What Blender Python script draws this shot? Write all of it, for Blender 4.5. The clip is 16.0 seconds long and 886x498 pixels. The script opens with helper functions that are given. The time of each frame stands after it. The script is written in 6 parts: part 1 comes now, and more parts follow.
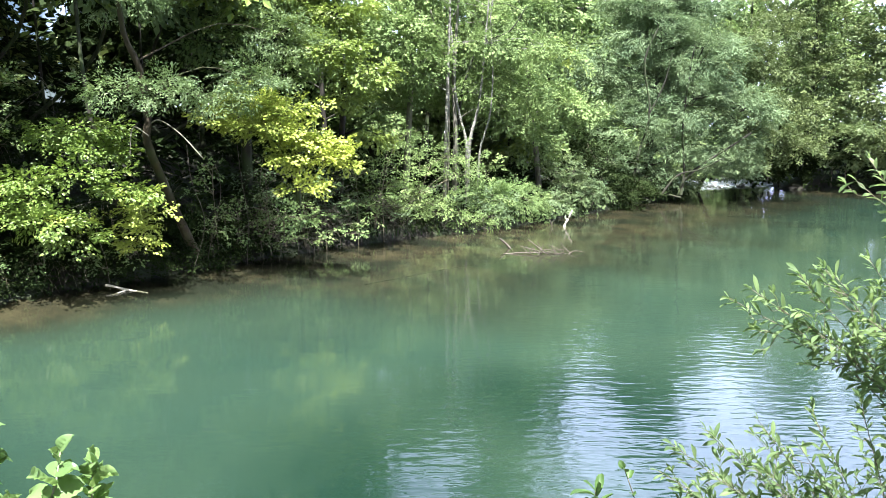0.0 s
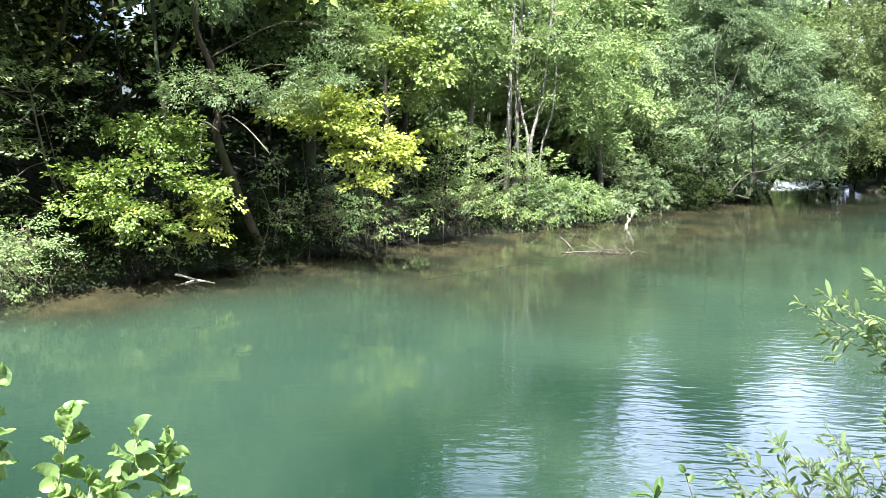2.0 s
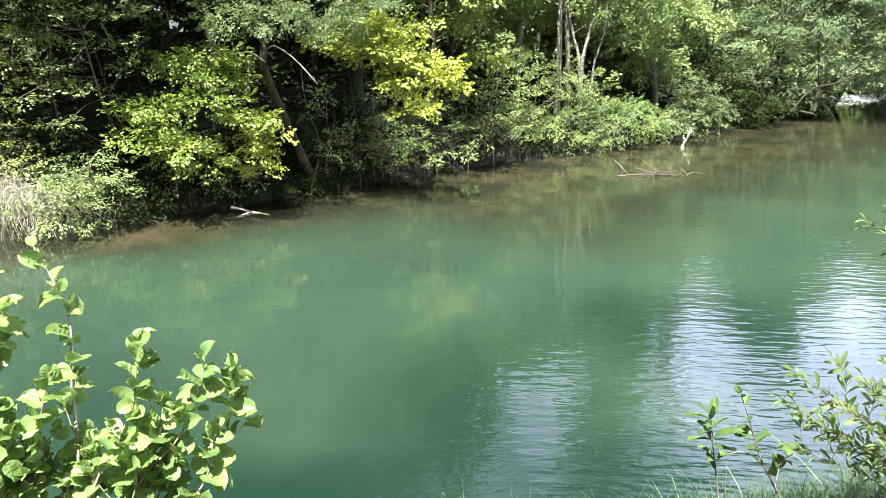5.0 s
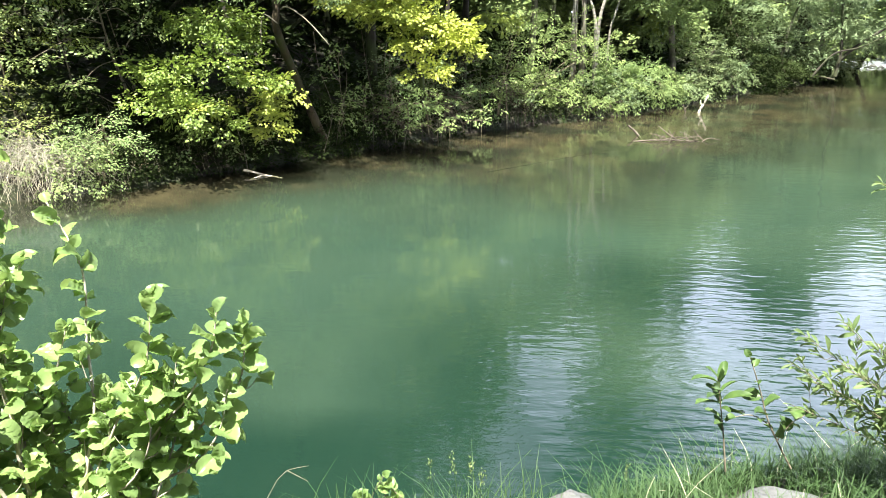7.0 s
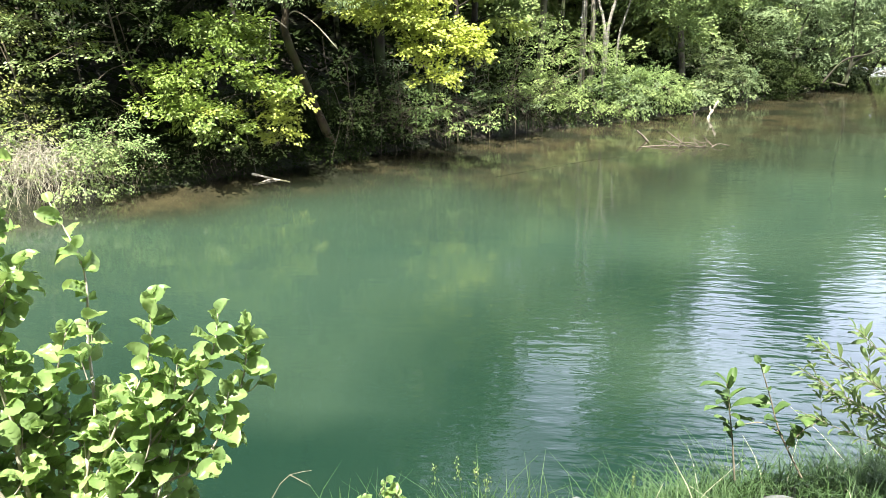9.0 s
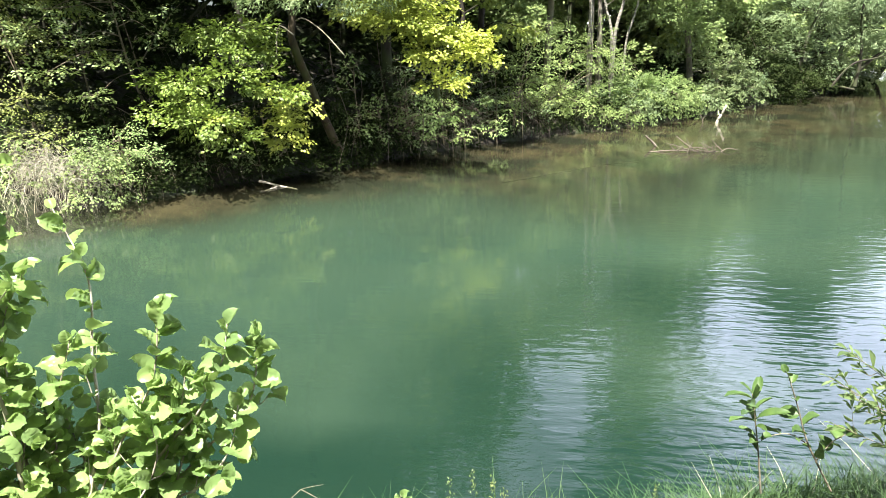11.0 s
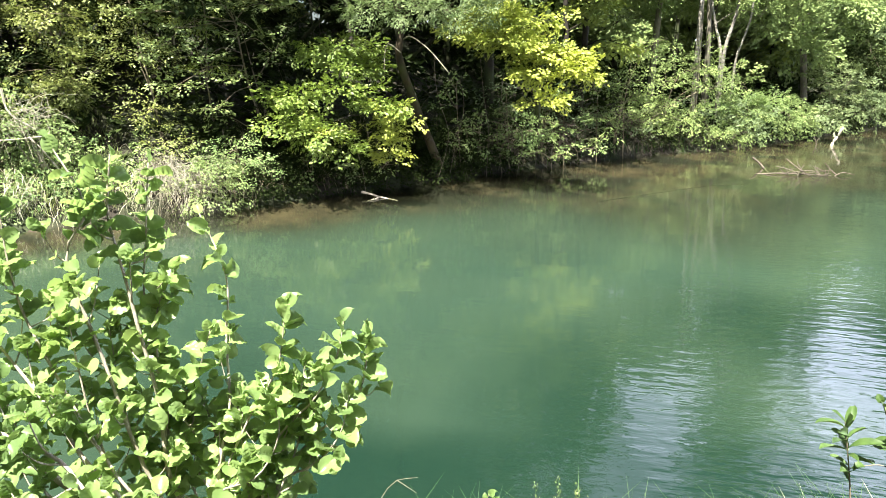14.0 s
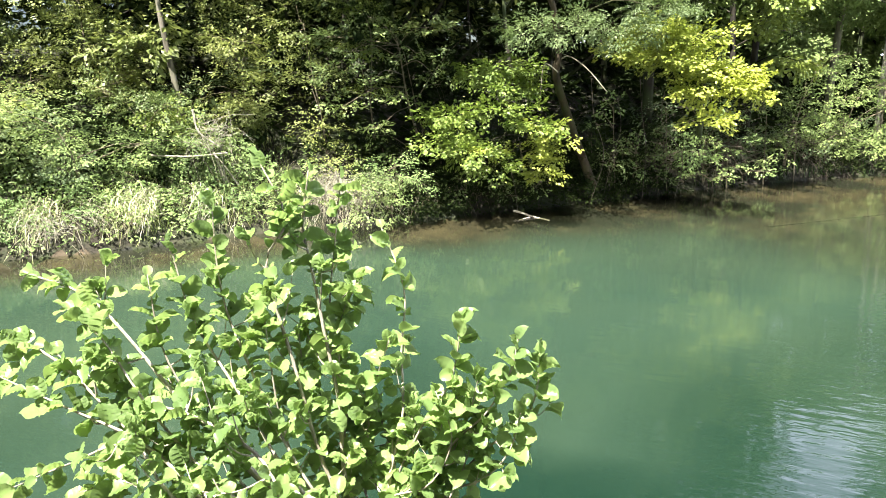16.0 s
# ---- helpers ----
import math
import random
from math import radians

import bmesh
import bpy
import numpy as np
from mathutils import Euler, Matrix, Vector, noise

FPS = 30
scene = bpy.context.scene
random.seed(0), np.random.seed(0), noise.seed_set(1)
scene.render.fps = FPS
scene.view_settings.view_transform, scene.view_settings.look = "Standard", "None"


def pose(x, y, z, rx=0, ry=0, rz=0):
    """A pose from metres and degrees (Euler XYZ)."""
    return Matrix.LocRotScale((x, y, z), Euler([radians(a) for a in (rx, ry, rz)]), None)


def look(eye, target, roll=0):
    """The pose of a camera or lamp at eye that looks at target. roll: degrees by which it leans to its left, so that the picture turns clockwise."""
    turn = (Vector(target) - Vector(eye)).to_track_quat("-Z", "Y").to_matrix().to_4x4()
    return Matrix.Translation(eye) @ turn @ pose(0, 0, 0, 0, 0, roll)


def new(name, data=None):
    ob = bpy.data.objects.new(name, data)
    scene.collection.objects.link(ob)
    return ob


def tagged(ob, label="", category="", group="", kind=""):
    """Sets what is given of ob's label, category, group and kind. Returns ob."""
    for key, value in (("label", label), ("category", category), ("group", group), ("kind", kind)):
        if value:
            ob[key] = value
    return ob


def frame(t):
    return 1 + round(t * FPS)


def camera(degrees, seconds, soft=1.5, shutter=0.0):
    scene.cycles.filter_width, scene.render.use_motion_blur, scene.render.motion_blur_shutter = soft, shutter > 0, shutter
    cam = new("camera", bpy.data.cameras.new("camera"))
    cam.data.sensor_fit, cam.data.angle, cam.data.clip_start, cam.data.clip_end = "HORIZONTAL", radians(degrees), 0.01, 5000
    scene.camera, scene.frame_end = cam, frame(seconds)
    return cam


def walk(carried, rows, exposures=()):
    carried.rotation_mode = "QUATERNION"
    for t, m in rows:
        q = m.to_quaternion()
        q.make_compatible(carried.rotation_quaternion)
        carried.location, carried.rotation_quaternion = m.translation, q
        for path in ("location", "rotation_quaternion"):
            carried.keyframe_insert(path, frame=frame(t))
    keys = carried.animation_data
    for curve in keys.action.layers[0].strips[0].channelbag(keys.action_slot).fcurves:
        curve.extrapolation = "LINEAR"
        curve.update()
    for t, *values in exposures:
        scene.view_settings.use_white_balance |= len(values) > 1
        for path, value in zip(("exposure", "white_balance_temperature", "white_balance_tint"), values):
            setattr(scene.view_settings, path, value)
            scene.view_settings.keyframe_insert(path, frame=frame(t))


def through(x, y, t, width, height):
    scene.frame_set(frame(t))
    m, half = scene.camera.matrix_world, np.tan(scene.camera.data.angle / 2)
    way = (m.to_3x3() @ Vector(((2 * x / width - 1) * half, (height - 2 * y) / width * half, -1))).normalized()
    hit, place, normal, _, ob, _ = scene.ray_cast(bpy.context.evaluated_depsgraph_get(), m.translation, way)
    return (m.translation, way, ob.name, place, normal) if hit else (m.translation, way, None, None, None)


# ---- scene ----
cam = camera(63.5, 16.0, soft=0.85)
PATH = [
    (0, (-0.005, 0.017, 2.57), (-0.005, 1.997, 2.284), -0.1),
    (0.5, (-0.007, 0.005, 2.578), (-0.003, 1.985, 2.295), -0.0),
    (1, (-0.011, -0.008, 2.584), (-0.01, 1.971, 2.294), -0.1),
    (1.5, (-0.026, -0.009, 2.589), (-0.076, 1.971, 2.307), -0.1),
    (2, (-0.019, -0.008, 2.572), (-0.182, 1.963, 2.277), 0.4),
    (2.5, (-0.007, -0.01, 2.569), (-0.229, 1.956, 2.276), -0.3),
    (3, (-0.012, 0.012, 2.549), (-0.271, 1.965, 2.205), -0.9),
    (3.5, (-0.013, 0.007, 2.55), (-0.291, 1.946, 2.147), -1.3),
    (4, (-0.024, 0.004, 2.565), (-0.316, 1.934, 2.131), -1.5),
    (6.5, (-0.011, -0.007, 2.552), (-0.325, 1.885, 1.984), -1.8),
    (7, (-0.013, -0.004, 2.545), (-0.347, 1.88, 1.962), -1.5),
    (7.5, (-0.02, -0.024, 2.558), (-0.339, 1.86, 1.967), -1.0),
    (8, (-0.006, 0.006, 2.541), (-0.334, 1.893, 1.967), -1.0),
    (8.5, (-0.002, 0.025, 2.529), (-0.336, 1.912, 1.959), -1.0),
    (8.7, (-0.003, 0.019, 2.529), (-0.352, 1.904, 1.959), -1.2),
    (11, (-0.057, 0.1, 2.502), (-0.431, 1.986, 1.952), -1.8),
    (11.5, (-0.008, -0.016, 2.545), (-0.426, 1.864, 2.005), -2.0),
    (12, (0.02, -0.05, 2.556), (-0.418, 1.829, 2.03), -2.1),
    (12.5, (0.021, -0.056, 2.557), (-0.464, 1.816, 2.049), -1.8),
    (13, (-0.005, -0.07, 2.556), (-0.524, 1.795, 2.055), -0.6),
    (13.5, (-0.013, -0.084, 2.555), (-0.59, 1.763, 2.049), -0.6),
    (14, (-0.028, -0.089, 2.551), (-0.656, 1.741, 2.046), -1.4),
    (14.5, (-0.058, -0.075, 2.538), (-0.775, 1.725, 2.042), -2.2),
    (15, (-0.124, 0.027, 2.499), (-0.907, 1.804, 2.018), -2.3),
    (15.5, (-0.138, -0.008, 2.506), (-0.993, 1.737, 2.033), -2.2),
    (16, (-0.119, -0.138, 2.554), (-1.117, 1.538, 2.112), -2.0),
]
walk(cam, [(t, look(eye, target, roll)) for t, eye, target, roll in PATH],
     exposures=[(0, 2.45, 5800, 10), (1.5, 2.58, 5850, 10), (3.5, 2.51, 6150, 10), (7, 2.46, 6450, 10), (8.5, 2.42, 6480, 10), (11, 2.40, 6500, 10), (12.5, 2.52, 6550, 10), (16, 2.52, 6640, 10)])

# ---- sky and sun ----
SUN_AZ, SUN_EL = math.radians(270), math.radians(67)   # where the sun stands, from +x anticlockwise
to_sun = Vector((math.cos(SUN_EL) * math.cos(SUN_AZ), math.cos(SUN_EL) * math.sin(SUN_AZ), math.sin(SUN_EL)))
world = bpy.data.worlds.new("sky")
scene.world = world
world.use_nodes = True
wn, wl = world.node_tree.nodes, world.node_tree.links
sky = wn.new("ShaderNodeTexSky")
sky.sky_type, sky.sun_disc = "NISHITA", False
sky.sun_elevation, sky.sun_rotation = SUN_EL, math.pi / 2 - SUN_AZ
sky.air_density, sky.dust_density = 1.0, 2.0
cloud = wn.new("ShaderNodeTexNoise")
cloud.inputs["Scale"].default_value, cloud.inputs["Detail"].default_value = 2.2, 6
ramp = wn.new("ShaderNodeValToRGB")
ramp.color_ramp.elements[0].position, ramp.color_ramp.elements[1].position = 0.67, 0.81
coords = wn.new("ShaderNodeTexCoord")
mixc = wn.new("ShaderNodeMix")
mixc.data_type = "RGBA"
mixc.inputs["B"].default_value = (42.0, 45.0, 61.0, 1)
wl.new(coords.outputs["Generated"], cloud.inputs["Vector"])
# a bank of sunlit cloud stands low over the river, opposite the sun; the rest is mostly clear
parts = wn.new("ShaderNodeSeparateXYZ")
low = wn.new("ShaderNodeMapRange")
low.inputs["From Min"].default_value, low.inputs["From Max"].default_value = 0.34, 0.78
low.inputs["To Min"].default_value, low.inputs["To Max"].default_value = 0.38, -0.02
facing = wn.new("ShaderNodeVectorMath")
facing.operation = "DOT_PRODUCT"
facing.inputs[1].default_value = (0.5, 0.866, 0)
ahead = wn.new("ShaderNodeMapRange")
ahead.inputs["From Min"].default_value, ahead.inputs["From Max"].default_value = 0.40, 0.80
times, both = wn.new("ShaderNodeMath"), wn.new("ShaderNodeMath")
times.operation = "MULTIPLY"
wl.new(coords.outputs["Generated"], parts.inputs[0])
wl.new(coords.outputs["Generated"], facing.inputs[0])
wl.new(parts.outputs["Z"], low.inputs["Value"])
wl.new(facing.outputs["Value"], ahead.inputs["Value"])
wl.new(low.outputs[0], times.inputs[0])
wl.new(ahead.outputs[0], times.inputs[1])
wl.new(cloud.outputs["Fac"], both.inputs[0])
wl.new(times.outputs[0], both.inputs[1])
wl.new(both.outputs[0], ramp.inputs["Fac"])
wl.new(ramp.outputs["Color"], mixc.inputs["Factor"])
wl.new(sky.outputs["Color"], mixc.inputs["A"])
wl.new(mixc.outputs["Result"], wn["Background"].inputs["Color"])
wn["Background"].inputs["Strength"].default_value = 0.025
sun = new("sun", bpy.data.lights.new("sun", "SUN"))
sun.data.energy, sun.data.angle, sun.data.color = 5.0, math.radians(0.5), (1.0, 0.95, 0.86)
sun.matrix_world = look(to_sun * 60, (0, 0, 0))

# ---- materials ----
def material(name):
    m = bpy.data.materials.new(name)
    m.use_nodes = True
    n, l = m.node_tree.nodes, m.node_tree.links
    return m, n, l, n["Principled BSDF"]


def noise_node(n, l, scale, detail=4, rough=0.55, space="Object", stretch=(1, 1, 1)):
    tc, mp, nz = n.new("ShaderNodeTexCoord"), n.new("ShaderNodeMapping"), n.new("ShaderNodeTexNoise")
    mp.inputs["Scale"].default_value = stretch
    nz.inputs["Scale"].default_value, nz.inputs["Detail"].default_value = scale, detail
    nz.inputs["Roughness"].default_value = rough
    l.new(tc.outputs[space], mp.inputs["Vector"])
    l.new(mp.outputs["Vector"], nz.inputs["Vector"])
    return nz.outputs["Fac"]


def ramp_node(n, l, fac, stops):
    r = n.new("ShaderNodeValToRGB")
    while len(r.color_ramp.elements) < len(stops):
        r.color_ramp.elements.new(0.5)
    for e, (p, c) in zip(r.color_ramp.elements, stops):
        e.position, e.color = p, (*c, 1)
    l.new(fac, r.inputs["Fac"])
    return r.outputs["Color"]


def mix_node(n, l, fac, a, b, mode="MIX"):
    x = n.new("ShaderNodeMix")
    x.data_type, x.blend_type = "RGBA", mode
    for key, v in (("Factor", fac), ("A", a), ("B", b)):
        if hasattr(v, "is_linked"):
            l.new(v, x.inputs[key])
        elif key == "Factor":
            x.inputs[key].default_value = v
        else:
            x.inputs[key].default_value = (*v, 1)
    return x.outputs["Result"]


def leaf_material(name, dark, light, glow, through=0.35, patch=0.6, rough=0.45, single=False, gloss=0.4):
    """Leaf: colour varies leaf by leaf and in soft patches, with light shining through the blade."""
    m, n, l, bsdf = material(name)
    if single:
        rnd = n.new("ShaderNodeObjectInfo").outputs["Random"]
    else:
        rnd = n.new("ShaderNodeNewGeometry").outputs["Random Per Island"]
    young, old = (tuple(a + (b - a) * k for a, b in zip(dark, light)) for k in (0.82, 0.24))
    base = ramp_node(n, l, rnd, [(0.0, old), (0.5, tuple((a + b) / 2 for a, b in zip(dark, light))), (1.0, young)])
    big = noise_node(n, l, patch, 3)
    shade = ramp_node(n, l, big, [(0.3, (0.55, 0.62, 0.58)), (0.7, (1.35, 1.28, 1.08))])
    col = mix_node(n, l, 0.8, base, shade, "MULTIPLY")
    l.new(col, bsdf.inputs["Base Color"])
    bsdf.inputs["Roughness"].default_value = rough
    bsdf.inputs["Specular IOR Level"].default_value = gloss
    tr = n.new("ShaderNodeBsdfTranslucent")
    l.new(mix_node(n, l, 0.4, col, glow), tr.inputs["Color"])
    mx = n.new("ShaderNodeMixShader")
    mx.inputs[0].default_value = through * 0.62
    l.new(bsdf.outputs[0], mx.inputs[1])
    l.new(tr.outputs[0], mx.inputs[2])
    l.new(mx.outputs[0], n["Material Output"].inputs["Surface"])
    return m


def bark_material(name, dark, light, scale=6.0, moss=0.0, bands=False):
    m, n, l, bsdf = material(name)
    grain = noise_node(n, l, scale, 6, 0.65, stretch=(1, 1, 4.0 if bands else 0.25))
    col = ramp_node(n, l, grain, [(0.3, dark), (0.62, light)])
    if moss:
        green = ramp_node(n, l, noise_node(n, l, 1.3, 3), [(0.45, (0, 0, 0)), (0.62, (moss, moss, moss))])
        col = mix_node(n, l, green, col, (0.05, 0.075, 0.02))
    l.new(col, bsdf.inputs["Base Color"])
    bsdf.inputs["Roughness"].default_value = 0.9
    bump = n.new("ShaderNodeBump")
    bump.inputs["Strength"].default_value, bump.inputs["Distance"].default_value = 0.6, 0.02
    l.new(grain, bump.inputs["Height"])
    l.new(bump.outputs[0], bsdf.inputs["Normal"])
    return m


def earth_material():
    m, n, l, bsdf = material("bank_earth")
    fine = noise_node(n, l, 9, 8, 0.7)
    soil = ramp_node(n, l, fine, [(0.3, (0.008, 0.0065, 0.004)), (0.55, (0.022, 0.018, 0.011)), (0.75, (0.046, 0.039, 0.025))])
    green = ramp_node(n, l, noise_node(n, l, 0.9, 5, 0.65), [(0.42, (0, 0, 0)), (0.6, (1, 1, 1))])
    col = mix_node(n, l, green, soil, ramp_node(n, l, noise_node(n, l, 14, 4), [(0.35, (0.012, 0.02, 0.006)), (0.7, (0.04, 0.055, 0.018))]))
    l.new(col, bsdf.inputs["Base Color"])
    bsdf.inputs["Roughness"].default_value = 0.95
    bump = n.new("ShaderNodeBump")
    bump.inputs["Strength"].default_value, bump.inputs["Distance"].default_value = 0.8, 0.05
    l.new(fine, bump.inputs["Height"])
    l.new(bump.outputs[0], bsdf.inputs["Normal"])
    return m


def bed_material():
    m, n, l, bsdf = material("river_bed_silt")
    fine = noise_node(n, l, 1.7, 8, 0.7)
    col = ramp_node(n, l, fine, [(0.35, (0.010, 0.008, 0.005)), (0.5, (0.042, 0.031, 0.018)), (0.65, (0.08, 0.06, 0.036))])
    weed = ramp_node(n, l, noise_node(n, l, 0.5, 5, 0.6, stretch=(1, 1.6, 1)), [(0.5, (0, 0, 0)), (0.58, (1, 1, 1))])
    l.new(mix_node(n, l, weed, col, (0.008, 0.009, 0.005)), bsdf.inputs["Base Color"])
    bsdf.inputs["Roughness"].default_value = 0.9
    return m


def water_material():
    """River water: a clear skin that mirrors, over a milky green body that hides the bed where it is deep."""
    m, n, l, bsdf = material("river_water")
    n.remove(bsdf)
    tc = n.new("ShaderNodeTexCoord")

    def waves(scale, sx, sy, rot, detail):
        mp, nz = n.new("ShaderNodeMapping"), n.new("ShaderNodeTexNoise")
        mp.inputs["Scale"].default_value = (sx, sy, 1)
        mp.inputs["Rotation"].default_value = (0, 0, math.radians(rot))
        nz.inputs["Scale"].default_value, nz.inputs["Detail"].default_value = scale, detail
        nz.inputs["Roughness"].default_value, nz.inputs["Distortion"].default_value = 0.5, 0.15
        l.new(tc.outputs["Object"], mp.inputs["Vector"])
        l.new(mp.outputs["Vector"], nz.inputs["Vector"])
        return nz.outputs["Fac"]

    def bump(height, strength, distance, before=None):
        b = n.new("ShaderNodeBump")
        if hasattr(strength, "is_linked"):
            l.new(strength, b.inputs["Strength"])
        else:
            b.inputs["Strength"].default_value = strength
        b.inputs["Distance"].default_value = distance
        l.new(height, b.inputs["Height"])
        if before:
            l.new(before, b.inputs["Normal"])
        return b.outputs[0]

    # wind ruffles the near right reach, the rest lies nearly smooth
    ruffle = n.new("ShaderNodeAttribute")
    ruffle.attribute_name = "ruffle"
    b = bump(waves(0.8, 0.4, 1.2, 8, 1), 1.0, WAVE_BIG)
    b = bump(waves(1.0, 3.4, 10.0, 4, 1.6), ruffle.outputs["Fac"], WAVE_SMALL, b)
    b = bump(waves(1.0, 9.0, 27.0, -3, 1), ruffle.outputs["Fac"], WAVE_SMALL * 0.22, b)
    deep = n.new("ShaderNodeAttribute")
    deep.attribute_name = "depth"
    cover = n.new("ShaderNodeMapRange")
    cover.interpolation_type = "SMOOTHSTEP"
    cover.inputs["From Min"].default_value, cover.inputs["From Max"].default_value = 0.04, 1.2
    cover.inputs["To Min"].default_value, cover.inputs["To Max"].default_value = 0.05, 0.97
    l.new(deep.outputs["Fac"], cover.inputs["Value"])
    tint = ramp_node(n, l, noise_node(n, l, 0.25, 3), [(0.35, WATER_A), (0.65, WATER_B)])
    half = n.new("ShaderNodeMath")
    half.operation, half.inputs[1].default_value = "MULTIPLY", 0.62
    l.new(deep.outputs["Fac"], half.inputs[0])
    shoal = ramp_node(n, l, half.outputs[0], [(0.1, (1, 1, 1)), (1.0, (0, 0, 0))])
    tint = mix_node(n, l, shoal, tint, (0.018, 0.019, 0.011))
    pool = n.new("ShaderNodeMapRange")
    pool.interpolation_type = "SMOOTHSTEP"
    pool.inputs["From Min"].default_value, pool.inputs["From Max"].default_value = 1.9, 3.3
    l.new(deep.outputs["Fac"], pool.inputs["Value"])
    tint = mix_node(n, l, pool.outputs[0], tint, WATER_POOL)
    body = n.new("ShaderNodeBsdfDiffuse")
    l.new(tint, body.inputs["Color"])
    clear = n.new("ShaderNodeBsdfTransparent")
    clear.inputs["Color"].default_value = (0.82, 0.86, 0.74, 1)
    under = n.new("ShaderNodeMixShader")
    l.new(cover.outputs[0], under.inputs[0])
    l.new(clear.outputs[0], under.inputs[1])
    l.new(body.outputs[0], under.inputs[2])
    skin = n.new("ShaderNodeBsdfGlossy")
    sleek = n.new("ShaderNodeMapRange")
    sleek.inputs["From Min"].default_value, sleek.inputs["From Max"].default_value = 0.05, 0.5
    sleek.inputs["To Min"].default_value, sleek.inputs["To Max"].default_value = 0.075, 0.012
    l.new(ruffle.outputs["Fac"], sleek.inputs["Value"])
    l.new(sleek.outputs[0], skin.inputs["Roughness"])
    l.new(b, skin.inputs["Normal"])
    fres = n.new("ShaderNodeFresnel")
    fres.inputs["IOR"].default_value = 1.40
    l.new(b, fres.inputs["Normal"])
    top = n.new("ShaderNodeMixShader")
    l.new(fres.outputs[0], top.inputs[0])
    l.new(under.outputs[0], top.inputs[1])
    l.new(skin.outputs[0], top.inputs[2])
    l.new(top.outputs[0], n["Material Output"].inputs["Surface"])
    return m


WAVE_BIG, WAVE_SMALL = 0.009, 0.0058
WATER_A, WATER_B = (0.0200, 0.0400, 0.0270), (0.0275, 0.0480, 0.0295)
WATER_POOL = (0.0062, 0.0188, 0.0122)

LEAF_LIME = leaf_material("lime_green_leaf", (0.10, 0.15, 0.035), (0.30, 0.375, 0.095), (0.36, 0.46, 0.06), 0.34)
LEAF_LAYER = leaf_material("lime_tree_leaf", (0.07, 0.12, 0.028), (0.25, 0.34, 0.075), (0.34, 0.48, 0.06), 0.4)
LEAF_COOL = leaf_material("cool_green_leaf", (0.10, 0.165, 0.06), (0.34, 0.46, 0.20), (0.32, 0.46, 0.16), 0.36, 0.6, 0.6, gloss=0.2)
LEAF_YELLOW = leaf_material("yellow_green_leaf", (0.24, 0.30, 0.045), (0.46, 0.52, 0.12), (0.52, 0.62, 0.10), 0.36)
LEAF_FRESH = leaf_material("fresh_green_leaf", (0.08, 0.128, 0.046), (0.315, 0.41, 0.17), (0.36, 0.50, 0.18), 0.4, 0.6, 0.6, gloss=0.18)
LEAF_GREY = leaf_material("grey_green_leaf", (0.085, 0.13, 0.072), (0.27, 0.355, 0.205), (0.34, 0.47, 0.19), 0.4, 0.6, 0.6, gloss=0.18)
LEAF_ASH = leaf_material("ash_leaf", (0.055, 0.095, 0.042), (0.26, 0.345, 0.155), (0.32, 0.46, 0.13), 0.3, 0.6, 0.5)
# darker copy of the green leaf, with shade put into its colour
LEAF_SHADE_TONE = leaf_material("shade_toned_leaf", (0.009, 0.017, 0.006), (0.036, 0.052, 0.018), (0.07, 0.11, 0.025), 0.15, 0.6, 0.7, gloss=0.04)
LEAF_BRAMBLE = leaf_material("bramble_leaf", (0.038, 0.07, 0.026), (0.26, 0.335, 0.135), (0.30, 0.42, 0.11), 0.3)
LEAF_MID = leaf_material("mid_green_leaf", (0.045, 0.08, 0.035), (0.26, 0.325, 0.165), (0.28, 0.37, 0.10), 0.36, 0.6, 0.6, gloss=0.18)
LEAF_OLIVE = leaf_material("olive_green_leaf", (0.05, 0.078, 0.022), (0.33, 0.38, 0.13), (0.36, 0.43, 0.10), 0.36)
LEAF_BEND = leaf_material("dull_olive_leaf", (0.055, 0.082, 0.032), (0.19, 0.235, 0.10), (0.26, 0.33, 0.10), 0.36, gloss=0.2)
LEAF_ALDER = leaf_material("alder_leaf", (0.115, 0.195, 0.07), (0.34, 0.475, 0.195), (0.42, 0.60, 0.14), 0.85, 3.0, 0.34, True)
LEAF_ALDER_MASS = leaf_material("alder_leaf_mass", (0.115, 0.195, 0.07), (0.34, 0.475, 0.195), (0.42, 0.60, 0.14), 0.85, 3.0, 0.34)
LEAF_WILLOW = leaf_material("willow_leaf", (0.07, 0.115, 0.05), (0.205, 0.28, 0.125), (0.33, 0.46, 0.12), 0.8, 3.0, 0.5, True, gloss=0.25)
LEAF_WILLOW_MASS = leaf_material("willow_leaf_mass", (0.07, 0.115, 0.05), (0.205, 0.28, 0.125), (0.33, 0.46, 0.12), 0.8, 3.0, 0.5, gloss=0.25)
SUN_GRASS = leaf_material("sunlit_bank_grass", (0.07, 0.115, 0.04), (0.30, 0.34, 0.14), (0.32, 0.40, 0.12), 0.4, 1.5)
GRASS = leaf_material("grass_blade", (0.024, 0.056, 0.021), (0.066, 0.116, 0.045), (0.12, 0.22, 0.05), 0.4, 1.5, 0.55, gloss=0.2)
LEAF_DEEP = leaf_material("deep_green_leaf", (0.03, 0.065, 0.02), (0.085, 0.145, 0.045), (0.2, 0.32, 0.06), 0.4, 3.0, 0.45, True, gloss=0.3)
STRAW_OLD = leaf_material("old_straw", (0.05, 0.043, 0.03), (0.24, 0.215, 0.155), (0.2, 0.18, 0.12), 0.15, 1.2)
DRY = leaf_material("dry_stalk", (0.22, 0.205, 0.15), (0.60, 0.57, 0.46), (0.45, 0.43, 0.32), 0.2, 1.2)
